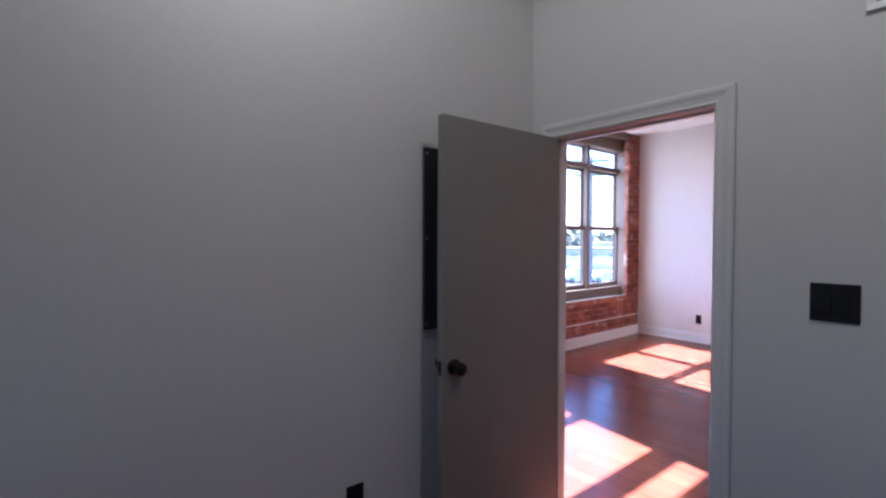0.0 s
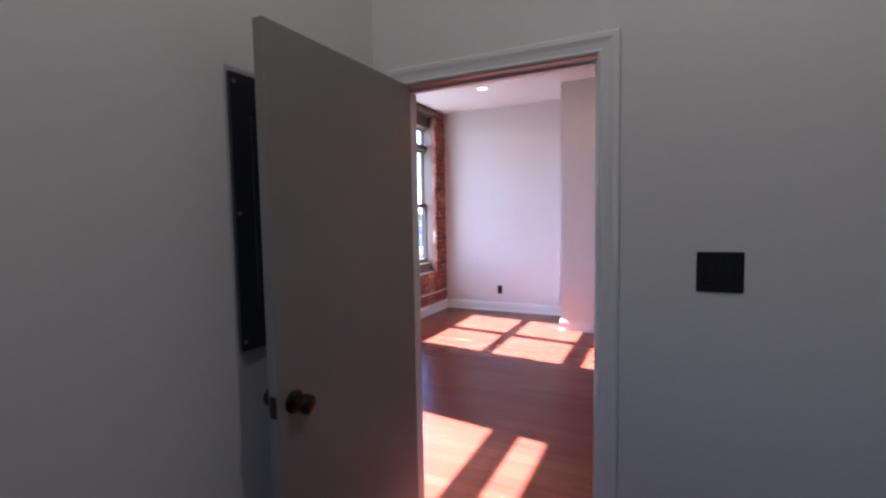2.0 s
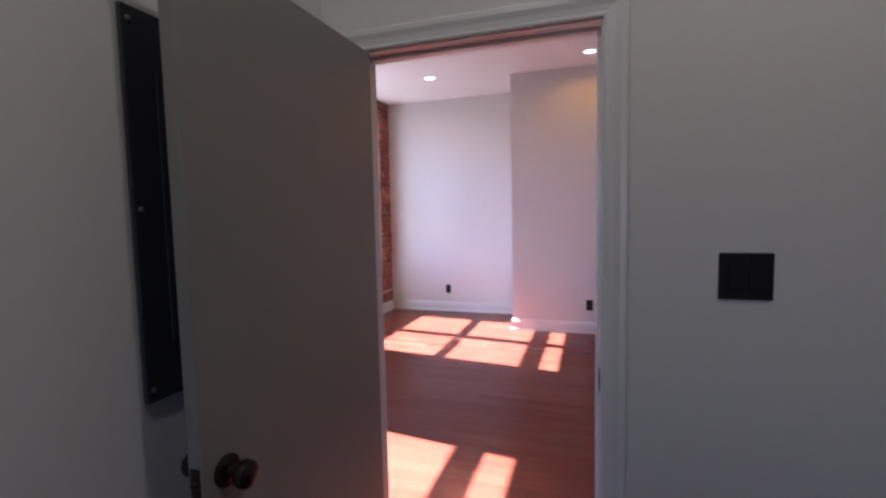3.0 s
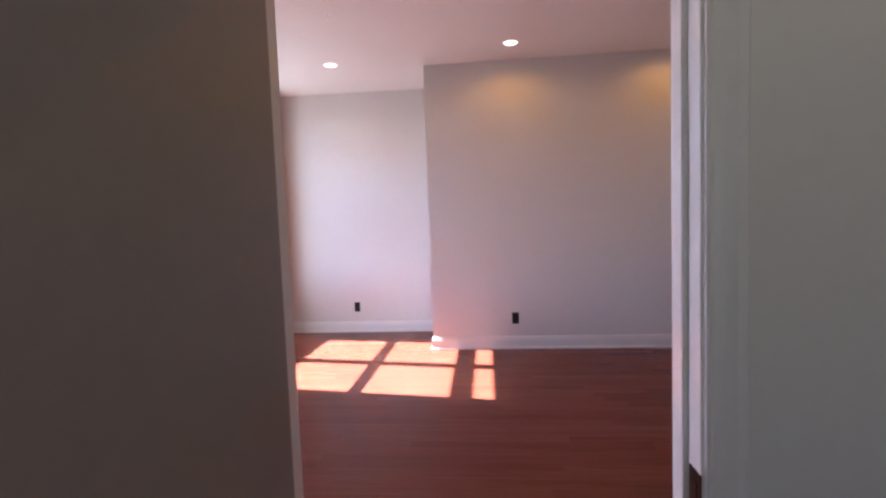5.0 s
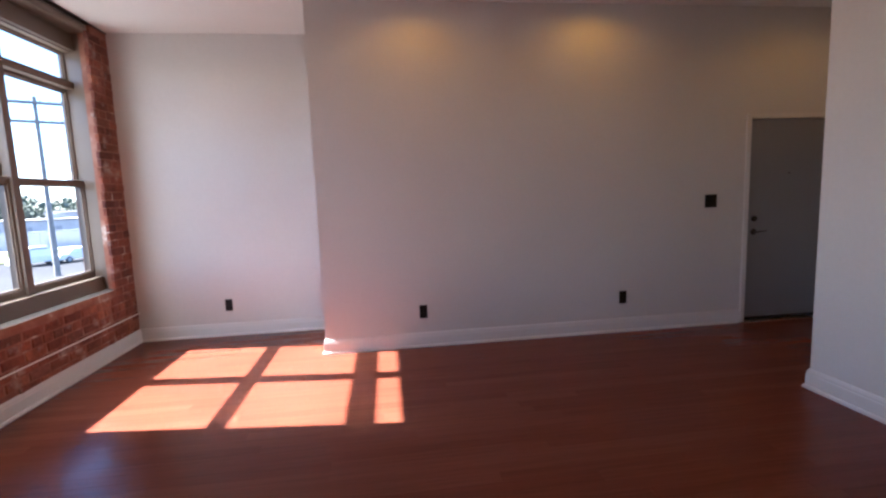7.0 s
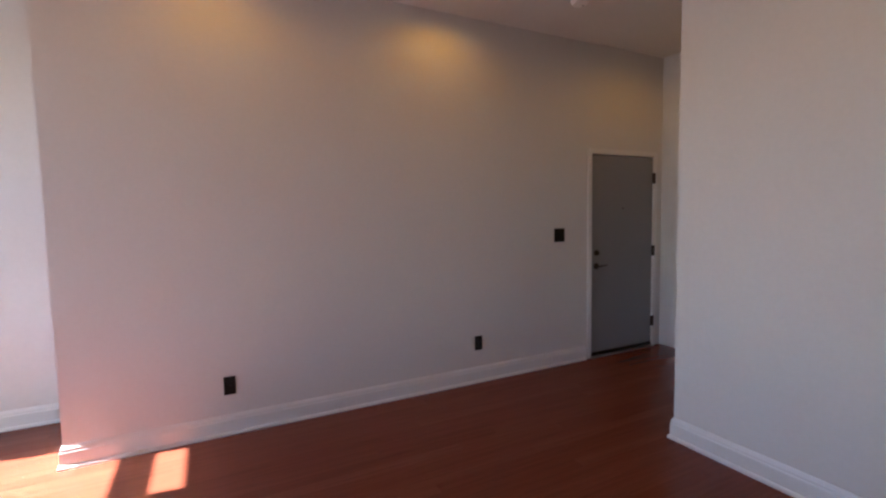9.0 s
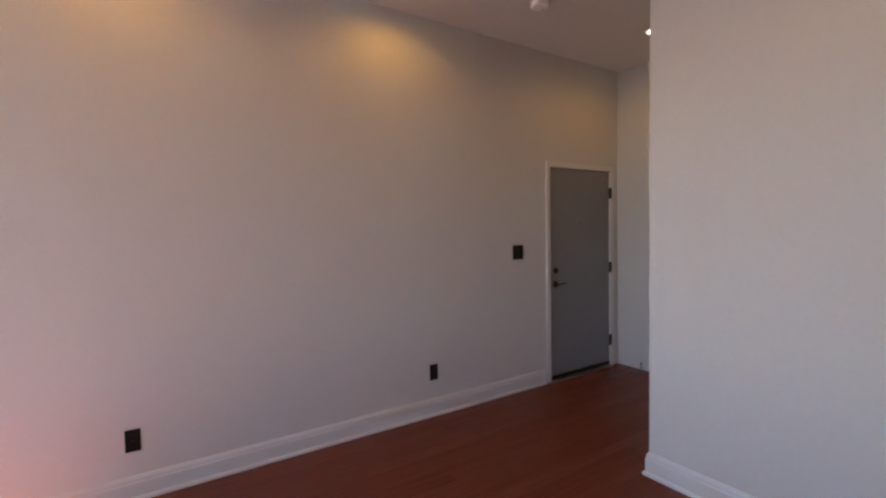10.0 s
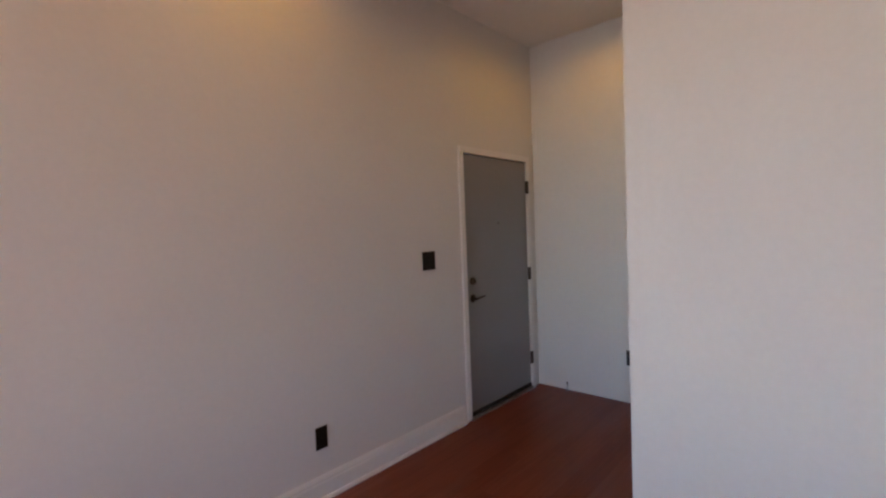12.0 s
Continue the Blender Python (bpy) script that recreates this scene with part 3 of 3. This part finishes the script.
    rings = [[bm.verts.new(m @ Vector((r * math.cos(2 * math.pi * k / n), r * math.sin(2 * math.pi * k / n), h))) for k in range(n)] for r, h in prof]
    for a, b in zip(rings, rings[1:]):
        for k in range(n):
            bm.faces.new((a[k], a[(k + 1) % n], b[(k + 1) % n], b[k]))
    part("trim_ring", bm, WHITE_PLASTIC, t, smooth=True)
    bm = NEW()
    lathe(bm, [(0.061, 0.0), (0.061, 0.002), (0.052, 0.0035), (0.02, 0.004)], m, n)
    part("lens", bm, LAMP_GLOW, t, "glowing warm white lens", True)
    lamp = new("downlight_beam", bpy.data.lights.new("downlight_beam", "SPOT"))
    lamp.data.energy, lamp.data.color = watts, warm
    lamp.data.spot_size, lamp.data.spot_blend, lamp.data.shadow_soft_size = radians(beam), 0.55 if beam < 175 else 0.25, 0.06
    lamp.matrix_world = pose(x, y, CEIL - 0.02)
    return tagged(t, "round white recessed ceiling downlight, lit warm, in a set partly added out of view", "ceiling light", "ceiling downlights")


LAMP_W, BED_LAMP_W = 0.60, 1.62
# the three at y = 3.25 are unseen, added to spread warm light
for x, y in ((1.05, 5.79), (2.90, 5.53), (4.52, 5.58), (6.60, 5.20), (1.05, 3.25), (2.90, 3.25), (4.52, 3.25)):
    downlight(x, y, LAMP_W)
# first set by its wall scallop; second unseen, added to brighten the partition
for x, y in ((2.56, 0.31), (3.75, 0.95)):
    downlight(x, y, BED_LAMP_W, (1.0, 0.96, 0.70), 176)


def smoke_detector():
    t = thing("smoke_detector", pose(5.425, 5.36, CEIL))
    m = Matrix.Rotation(radians(180), 4, "X")
    bm = NEW()
    lathe(bm, [(0.072, 0.0), (0.072, 0.010), (0.068, 0.012)], m, 32)
    part("base", bm, WHITE_PLASTIC, t, smooth=True)
    bm = NEW()
    lathe(bm, [(0.064, 0.012), (0.064, 0.030), (0.056, 0.042), (0.030, 0.046), (0.005, 0.046)], m, 32)
    part("cover", bm, WHITE_PLASTIC, t, smooth=True)
    bm = NEW()
    cyl(bm, (0.03, 0, -0.0455), (0.03, 0, -0.048), 0.006, n=12)
    part("test_button", bm, BLACK, t)
    return tagged(t, "round white smoke detector on the ceiling", "smoke detector")


smoke_detector()


def sprinkler(x, y):
    t = thing("sprinkler_head", pose(x, y, CEIL) @ Matrix.Diagonal((0.7, 0.7, 0.7, 1)))
    m = Matrix.Rotation(radians(180), 4, "X")
    bm = NEW()
    lathe(bm, [(0.035, 0.0), (0.033, 0.004), (0.016, 0.006), (0.010, 0.008), (0.010, 0.022)], m, 20)
    part("escutcheon", bm, WHITE_PLASTIC, t, smooth=True)
    bm = NEW()
    for s in (-1, 1):
        cyl(bm, (s * 0.008, 0, -0.020), (s * 0.012, 0, -0.042), 0.002, n=8)
        cyl(bm, (s * 0.012, 0, -0.042), (0, 0, -0.052), 0.002, n=8)
    part("yoke", bm, WHITE_PLASTIC, t)
    bm = NEW()
    lathe(bm, [(0.014, 0.052), (0.014, 0.0535), (0.003, 0.055)], m, 16)
    part("deflector", bm, WHITE_PLASTIC, t)
    return tagged(t, "small white fire sprinkler head on the ceiling", "sprinkler")


sprinkler(1.415, 4.66)


def door_stop():
    t = thing("door_stop", pose(END_X - 0.035, 5.70, 0, -90, 0, 0))
    bm = NEW()
    cyl(bm, (0, 0, 0), (0, -0.006, 0), 0.012, n=14)
    part("rosette", bm, BRONZE, t)
    bm = NEW()
    turns, n = 9, 10
    pts = [Vector((0.0055 * math.cos(2 * math.pi * k / n), -0.006 - 0.06 * k / (turns * n), 0.0055 * math.sin(2 * math.pi * k / n))) for k in range(turns * n)]
    for a, b in zip(pts, pts[1:]):
        cyl(bm, a, b, 0.0014, n=5)
    part("spring", bm, BRONZE, t)
    bm = NEW()
    cyl(bm, (0, -0.064, 0), (0, -0.08, 0), 0.009, 0.008, 14, 0.002)
    part("tip", bm, BLACK, t, "black rubber tip")
    return tagged(t, "small dark spring door stop standing on the wood floor", "door stop")


door_stop()


def wall_vent():
    """Return-air grille high on the bedroom side of the partition."""
    x0, z0, w, h = VENT
    t = thing("wall_vent", pose(x0 + w / 2, BED_Y, z0 + h / 2))
    bm = NEW()
    b = 0.022
    for a0, a1, c0, c1 in ((-w / 2, w / 2, -h / 2, -h / 2 + b), (-w / 2, w / 2, h / 2 - b, h / 2), (-w / 2, -w / 2 + b, -h / 2 + b, h / 2 - b), (w / 2 - b, w / 2, -h / 2 + b, h / 2 - b)):
        box(bm, a0, a1, -0.012, 0, c0, c1, 0.002)
    part("frame", bm, WHITE_PLASTIC, t)
    # flat dark sheet stands in for the shade inside the duct
    bm = NEW()
    box(bm, -w / 2 + b, w / 2 - b, -0.0015, 0, -h / 2 + b, h / 2 - b)
    part("backing", bm, DARKPANEL, t, "dark sheet for the shaded duct behind the slats")
    k = 0
    z = -h / 2 + b + 0.012
    while z < h / 2 - b - 0.008:
        bm = NEW()
        box(bm, -w / 2 + b, w / 2 - b, -0.010, 0.0, -0.001, 0.001)
        bmesh.ops.rotate(bm, verts=bm.verts, cent=(0, 0, 0), matrix=Matrix.Rotation(radians(35), 3, "X"))
        bmesh.ops.translate(bm, verts=bm.verts, vec=(0, -0.002, z))
        part("slat", bm, WHITE_PLASTIC, t)
        z += 0.018
    return tagged(t, "white slatted air return grille high on the wall", "vent")


VENT = (3.385, 2.16, 0.30, 0.20)
wall_vent()

# ---- outside ----
GROUND = -4.2


def outside():
    bm = NEW()
    vs = [bm.verts.new(v) for v in ((-900, -900, GROUND), (900, -900, GROUND), (900, 900, GROUND), (-900, 900, GROUND))]
    bm.faces.new(vs)
    structure("ground", bm, ASPHALT, "pale grey asphalt lot below the windows", "ground")


outside()

EYE_OUT = Vector((2.58, 1.60, 0.0))


def out_at(bearing, dist, z=GROUND):
    """A place outside: bearing in degrees from the window wall's normal run, to the north."""
    a = radians(bearing)
    return Vector((EYE_OUT.x + dist * math.sin(a), EYE_OUT.y + dist * math.cos(a), z))


def utility_pole():
    p = out_at(-33.2, 50)
    t = thing("utility_pole", Matrix.Translation(p) @ pose(0, 0, 0, 0, 0, 30))
    bm = NEW()
    cyl(bm, (0, 0, 0), (0, 0, 14.6), 0.22, 0.14, 14)
    part("pole", bm, POLE_WOOD, t, smooth=True)
    for z, w in ((14.1, 1.8), (12.6, 1.7)):
        for s in (-0.16, 0.16):
            bm = NEW()
            box(bm, -w, w, s - 0.07, s + 0.07, z - 0.1, z + 0.1, 0.01)
            arm = part("crossarm", bm, POLE_WOOD, t)
        for k in range(6):
            x = (k - 2.5) * w * 0.37
            bm = NEW()
            lathe(bm, [(0.03, 0.0), (0.06, 0.05), (0.04, 0.09), (0.065, 0.13), (0.04, 0.2)], Matrix.Translation((x, 0.16, z + 0.07)), 10)
            part("insulator", bm, OUT_GREY, t)
    bm = NEW()
    cyl(bm, (0, 0, 7.6), (1.5, 0.2, 8.0), 0.04, 0.03, 8)
    lathe(bm, [(0.05, 0), (0.16, 0.05), (0.13, 0.14), (0.03, 0.18)], Matrix.Translation((1.55, 0.2, 7.93)), 12)
    part("street_light_arm", bm, OUT_GREY, t)
    tagged(t, "weathered wooden utility pole with two crossarms", "utility pole")
    for z, dz in ((14.25, 0.8), (12.75, 0.7), (9.0, 0.5)):
        for off in (-1.4, 1.4):
            cu = bpy.data.curves.new("wire", "CURVE")
            cu.dimensions, cu.bevel_depth = "3D", 0.015
            sp = cu.splines.new("POLY")
            sp.points.add(24)
            d = Vector((math.sin(radians(60)), math.cos(radians(60)), 0))
            n = Vector((-d.y, d.x, 0))
            for k, q in enumerate(sp.points):
                f = k / 24 * 2 - 1
                pos = p + d * (f * 60) * 1.0 + n * off * 0.0 + Vector((0, 0, z + off * 0.1 - dz * 4 * (abs(f) - f * f)))
                q.co = (*pos, 1)
            cu.materials.append(BLACK)
            tagged(new("overhead_wire", cu), "thin black overhead power wire", "wire", "overhead wires")


utility_pole()


def long_building(bearing, dist, length, depth, height, wall, label, windows=8, storeys=1):
    p = out_at(bearing, dist)
    t = thing("building", Matrix.Translation(p) @ pose(0, 0, 0, 0, 0, -bearing))
    bm = NEW()
    box(bm, -length / 2, length / 2, 0, depth, 0, height)
    part("wall", bm, wall, t)
    bm = NEW()
    box(bm, -length / 2 - 0.3, length / 2 + 0.3, -0.3, depth + 0.3, height, height + 0.35, 0.05)
    part("roof", bm, OUT_ROOF, t)
    for st in range(storeys):
        z0 = 0.9 + st * 3.1
        for k in range(windows):
            x = (k + 0.5) / windows * length - length / 2
            bm = NEW()
            w = length / windows * 0.22
            box(bm, x - w, x + w, -0.06, 0.04, z0, z0 + 1.5)
            wi = part("window", bm, OUT_WHITE, t)
            bm = NEW()
            box(bm, x - w + 0.1, x + w - 0.1, -0.08, -0.04, z0 + 0.1, z0 + 1.4)
            part("pane", bm, OUT_DARK, wi)
    for k in range(3):
        x = (k - 1) * length * 0.28 + 2
        bm = NEW()
        box(bm, x - 1.2, x + 1.2, depth * 0.4, depth * 0.4 + 2, height + 0.35, height + 1.4, 0.08)
        part("roof_unit", bm, OUT_GREY, t)
    return tagged(t, label, "building")


def boundary_wall():
    """A long white wall along the far side of the verge, with piers and a coping."""
    t = thing("boundary_wall", Matrix.Translation(out_at(-38, 86)) @ pose(0, 0, 0, 0, 0, 38))
    bm = NEW()
    box(bm, -60, 60, 0, 0.3, 0, 2.35)
    part("wall", bm, OUT_WHITE, t)
    bm = NEW()
    box(bm, -60.1, 60.1, -0.08, 0.38, 2.35, 2.5, 0.02)
    part("coping", bm, OUT_GREY, t)
    for k in range(21):
        bm = NEW()
        x = -60 + k * 6
        box(bm, x - 0.28, x + 0.28, -0.12, 0.02, 0, 2.62, 0.02)
        part("pier", bm, OUT_WHITE, t)
    return tagged(t, "long white boundary wall with piers beyond the verge", "wall")


boundary_wall()
long_building(-34, 118, 44, 12, 3.3, OUT_WHITE, "long low white commercial building behind the boundary wall", 10)
long_building(-27, 130, 30, 16, 4.6, OUT_GREY, "low grey flat-roofed building behind the lot", 6, 1)
long_building(-48, 140, 46, 18, 4.3, OUT_WHITE, "pale low building in the distance", 9, 1)


def tree(bearing, dist, height, seed):
    rng = random.Random(seed)
    t = thing("tree", Matrix.Translation(out_at(bearing, dist)))
    bm = NEW()
    cyl(bm, (0, 0, 0), (0.1, 0, height * 0.45), 0.28, 0.16, 10)
    for k in range(6):
        a = k * 1.05 + rng.uniform(-0.3, 0.3)
        r = height * rng.uniform(0.18, 0.3)
        cyl(bm, (0.1, 0, height * rng.uniform(0.3, 0.45)), (r * math.cos(a), r * math.sin(a), height * rng.uniform(0.55, 0.8)), 0.1, 0.04, 6)
    part("trunk", bm, BARK, t)
    v, f = [], []
    for c in range(34):
        a, u = rng.uniform(0, 6.28), rng.uniform(-1, 1)
        r = rng.uniform(0.45, 1.0) * height * 0.34
        cx, cy, cz = r * math.cos(a) * math.sqrt(1 - u * u), r * math.sin(a) * math.sqrt(1 - u * u), height * 0.66 + r * u * 0.95
        for q in range(26):
            d = Vector((rng.gauss(0, 1), rng.gauss(0, 1), rng.gauss(0, 1))) * height * 0.05
            e1 = Vector((rng.uniform(-1, 1), rng.uniform(-1, 1), rng.uniform(-1, 1))).normalized() * height * 0.032
            e2 = e1.cross(Vector((rng.uniform(-1, 1), rng.uniform(-1, 1), rng.uniform(-1, 1)))).normalized() * height * 0.024
            o = Vector((cx, cy, cz)) + d
            b = len(v)
            v.extend((tuple(o - e1), tuple(o + e2), tuple(o + e1), tuple(o - e2)))
            f.append((b, b + 1, b + 2, b + 3))
    me = bpy.data.meshes.new("crown")
    me.from_pydata(v, [], f)
    me.materials.append(LEAVES)
    ob = new("crown", me)
    ob.parent = t
    return tagged(t, "leafy green deciduous tree in the distance", "tree", "distant trees")


for k in range(40):
    tree(-64 + k * 1.25 + (k * 37 % 5) * 0.15, 200 + (k * 53 % 60), 5.7 + (k * 29 % 5) * 0.4, 50 + k)


def far_woods():
    rng = random.Random(77)
    v, f = [], []
    for q in range(15000):
        b = rng.uniform(-72, -8)
        d = rng.uniform(265, 330)
        crest = 8.5 + 3.0 * math.sin(b * 0.31) + 1.8 * math.sin(b * 0.83 + 1.0) + 1.1 * math.sin(b * 2.3)
        o = out_at(b, d, GROUND + rng.uniform(0, 1) ** 0.7 * crest)
        e1 = Vector((rng.uniform(-1, 1), rng.uniform(-1, 1), rng.uniform(-1, 1))).normalized() * rng.uniform(0.7, 1.5)
        e2 = e1.cross(Vector((rng.uniform(-1, 1), rng.uniform(-1, 1), rng.uniform(-1, 1)))).normalized() * rng.uniform(0.6, 1.1)
        k = len(v)
        v.extend((tuple(o - e1), tuple(o + e2), tuple(o + e1), tuple(o - e2)))
        f.append((k, k + 1, k + 2, k + 3))
    me = bpy.data.meshes.new("far_woods")
    me.from_pydata(v, [], f)
    me.materials.append(LEAVES)
    tagged(new("far_woods", me), "hazy line of far woods on the horizon", "woods", kind="stuff")


far_woods()


def car(bearing, dist, turn, paint_m, label, tall=1.45):
    t = thing("parked_car", Matrix.Translation(out_at(bearing, dist)) @ pose(0, 0, 0, 0, 0, turn))
    L, W = 2.2, 0.88
    prof = [(-L, 0.35), (-L, 0.75), (-L + 0.15, 0.92), (-1.35, 0.98), (-0.75, tall), (0.75, tall), (1.25, 0.98), (L - 0.1, 0.86), (L, 0.6), (L, 0.35)]
    bm = NEW()
    a = [bm.verts.new((x, -W * (0.82 if z > 1.1 else 1), z)) for x, z in prof]
    b = [bm.verts.new((x, W * (0.82 if z > 1.1 else 1), z)) for x, z in prof]
    n = len(prof)
    for k in range(n):
        bm.faces.new((a[k], a[(k + 1) % n], b[(k + 1) % n], b[k]))
    bm.faces.new(a)
    bm.faces.new(b)
    part("body", bm, paint_m, t)
    for s in (-1, 1):
        bm = NEW()
        y = s * W * 0.9
        vs = [bm.verts.new((x, s * (W * (0.93 if z < 1.1 else 0.84)) + s * 0.012, z)) for x, z in ((-1.2, 1.0), (-0.72, tall - 0.08), (0.7, tall - 0.08), (1.1, 1.0))]
        ws = [bm.verts.new(v.co - Vector((0, s * 0.03, 0))) for v in vs]
        for k in range(4):
            bm.faces.new((vs[k], vs[(k + 1) % 4], ws[(k + 1) % 4], ws[k]))
        bm.faces.new(vs)
        bm.faces.new(ws)
        part("side_window", bm, OUT_DARK, t)
        for x in (-1.35, 1.35):
            bm = NEW()
            cyl(bm, (x, s * (W - 0.2), 0.33), (x, s * (W + 0.02), 0.33), 0.33, n=20, bevel=0.03)
            w = part("wheel", bm, TYRE, t)
            bm = NEW()
            cyl(bm, (x, s * (W + 0.0), 0.33), (x, s * (W + 0.03), 0.33), 0.2, n=16)
            part("rim", bm, OUT_GREY, w)
    return tagged(t, label, "car", "parked cars")


car(-31.5, 63, 60, CAR_WHITE, "white parked car on the asphalt lot")
car(-29.0, 98, 55, CAR_YELLOW, "yellow parked car on the asphalt lot")
car(-34.6, 62, 62, CAR_WHITE, "white parked van on the asphalt lot", 1.9)
car(-41.5, 99, 50, CAR_DARK, "dark parked car on the asphalt lot")
car(-44.5, 98, 48, CAR_WHITE, "white parked van on the asphalt lot", 1.9)

# pale pavement and a dry grass verge, each a real step above the road
bm = NEW()
box(bm, -60, 60, -1.2, 1.2, 0, 0.15, 0.02)
bmesh.ops.transform(bm, matrix=Matrix.Translation(out_at(-38, 83.5)) @ pose(0, 0, 0, 0, 0, 38), verts=bm.verts)
structure("pavement", bm, OUT_WHITE, "pale concrete pavement strip with a kerb", "pavement")
bm = NEW()
box(bm, -60, 60, -7.5, 7.5, 0.0, 0.12, 0.03)
bmesh.ops.transform(bm, matrix=Matrix.Translation(out_at(-38, 74)) @ pose(0, 0, 0, 0, 0, 38), verts=bm.verts)
structure("verge", bm, GRASS, "dry sunlit grass verge beside the lot", "verge")


# ---- bricks of the west wall ----
def brick_mesh(rng):
    """A worn brick of 0.205 x 0.067, facing +x, centred on its face."""
    L, H, D = 0.1025, 0.0335, 0.028
    bm = NEW()
    def j(a):
        return rng.uniform(-a, a)
    back = [bm.verts.new((-D, s * L, t * H)) for s, t in ((-1, -1), (1, -1), (1, 1), (-1, 1))]
    mid = [bm.verts.new((-0.006 + j(0.002), s * (L + j(0.003)), t * (H + j(0.002)))) for s, t in ((-1, -1), (0, -1), (1, -1), (1, 1), (0, 1), (-1, 1))]
    top = [bm.verts.new((j(0.003), s * (L - 0.006 + j(0.003)), t * (H - 0.005 + j(0.0025)))) for s, t in ((-1, -1), (0, -1), (1, -1), (1, 1), (0, 1), (-1, 1))]
    for k in range(6):
        bm.faces.new((mid[k], mid[(k + 1) % 6], top[(k + 1) % 6], top[k]))
    bm.faces.new((top[0], top[1], top[4], top[5]))
    bm.faces.new((top[1], top[2], top[3], top[4]))
    bm.faces.new((back[0], back[1], mid[2], mid[1], mid[0]))
    bm.faces.new((back[1], back[2], mid[3], mid[2]))
    bm.faces.new((back[2], back[3], mid[5], mid[4], mid[3]))
    bm.faces.new((back[3], back[0], mid[0], mid[5]))
    return mesh_of("brick", bm, BRICK)


def lay_bricks():
    rng = random.Random(4)
    shapes = [brick_mesh(rng) for _ in range(8)]
    spans_at = lambda z: [(LIV_Y, ALCOVE_Y)] if z < WZ0 - 0.07 else [(LIV_Y, W2[0] - 0.005), (W2[1] + 0.005, W1[0] - 0.005), (W1[1] - NIB + 0.005, ALCOVE_Y)]
    rest_v, rest_f = [], []
    count = 0
    course = 0
    z = 0.06
    while z < 3.03:
        header = course % 6 == 5
        unit = 0.102 if header else 0.206
        for a, b in spans_at(z):
            y = a - (unit * 0.5 if course % 2 else 0.0) + rng.uniform(-0.02, 0.0)
            while y < b:
                y0, y1 = max(a, y), min(b, y + unit)
                ragged_lo = y <= a and a > LIV_Y + 0.2
                ragged_hi = y + unit >= b and b < ALCOVE_Y - 0.1
                if ragged_lo:
                    y0 -= rng.uniform(0, 0.042)
                if ragged_hi:
                    y1 += rng.uniform(0, 0.042)
                if y1 - y0 > 0.03:
                    me = rng.choice(shapes)
                    m = Matrix.LocRotScale((rng.uniform(-0.003, 0.003), (y0 + y1) / 2, z + rng.uniform(-0.0025, 0.0025)),
                                           Euler((rng.uniform(-0.012, 0.012), rng.uniform(-0.02, 0.02), rng.uniform(-0.02, 0.02))),
                                           (1, (y1 - y0 - 0.007) / 0.205, rng.uniform(0.97, 1.07)))
                    near = (y0 > 4.2 or z < 0.6) and y0 > 3.4
                    if near and count < 300:
                        ob = new("brick", me)
                        ob.parent, ob.matrix_basis = wall_west, m
                        count += 1
                    else:
                        base = len(rest_v)
                        rest_v.extend(tuple(m @ v.co) for v in me.vertices)
                        rest_f.extend(tuple(base + i for i in p.vertices) for p in me.polygons)
                y += unit + 0.009
        z += 0.0765
        course += 1
    me = bpy.data.meshes.new("bricks")
    me.from_pydata(rest_v, [], rest_f)
    me.materials.append(BRICK)
    ob = new("brick_courses", me)
    ob.parent = wall_west
    tagged(ob, "further worn red bricks of the wall", kind="stuff")


lay_bricks()


# ---- floor strips ----
def lay_floor():
    rng = random.Random(11)
    W = 0.083
    shapes = []
    for _ in range(4):
        bm = NEW()
        g = 0.0003
        a = [bm.verts.new((x, y, -0.018)) for x, y in ((0, 0), (1, 0), (1, W), (0, W))]
        c = [bm.verts.new((x, y, 0.0)) for x, y in ((0.0004, g), (0.9996, g), (0.9996, W - g), (0.0004, W - g))]
        for k in range(4):
            bm.faces.new((a[k], a[(k + 1) % 4], c[(k + 1) % 4], c[k]))
        bm.faces.new(c)
        shapes.append(mesh_of("floor_strip", bm, WOOD))
    count = 0
    rest_v, rest_f = [], []
    y = BED_Y + 0.001
    while y < ALCOVE_Y:
        if y < LIV_Y - 0.02:
            x0, x1 = DOOR_X0, DOOR_X1
        elif y + W < BLOCK_Y:
            x0, x1 = 0.0, BLOCK_X
        elif y + W < CHASE_Y + 0.08:
            x0, x1 = 0.0, END_X
        else:
            x0, x1 = 0.0, CHASE_X
        x = x0 - rng.uniform(0.0, 1.2)
        while x < x1:
            L = rng.choice((0.9, 1.2, 1.5, 1.8, 2.2))
            a, b = max(x, x0), min(x + L, x1)
            if b - a > 0.02:
                m = Matrix.Translation((a, y, 0.0)) @ Matrix.Diagonal((b - a, 1, 1, 1))
                me = rng.choice(shapes)
                if count < 300:
                    ob = new("floor_strip", me)
                    ob.parent, ob.matrix_basis = floor, m
                    count += 1
                else:
                    base = len(rest_v)
                    rest_v.extend(tuple(m @ v.co) for v in me.vertices)
                    rest_f.extend(tuple(base + i for i in p.vertices) for p in me.polygons)
            x += L
        y += W
    if rest_v:
        me = bpy.data.meshes.new("floor_strips")
        me.from_pydata(rest_v, [], rest_f)
        me.materials.append(WOOD)
        ob = new("floor_strips_far", me)
        ob.parent = floor
        tagged(ob, "further strips of the wood floor", kind="stuff")


lay_floor()
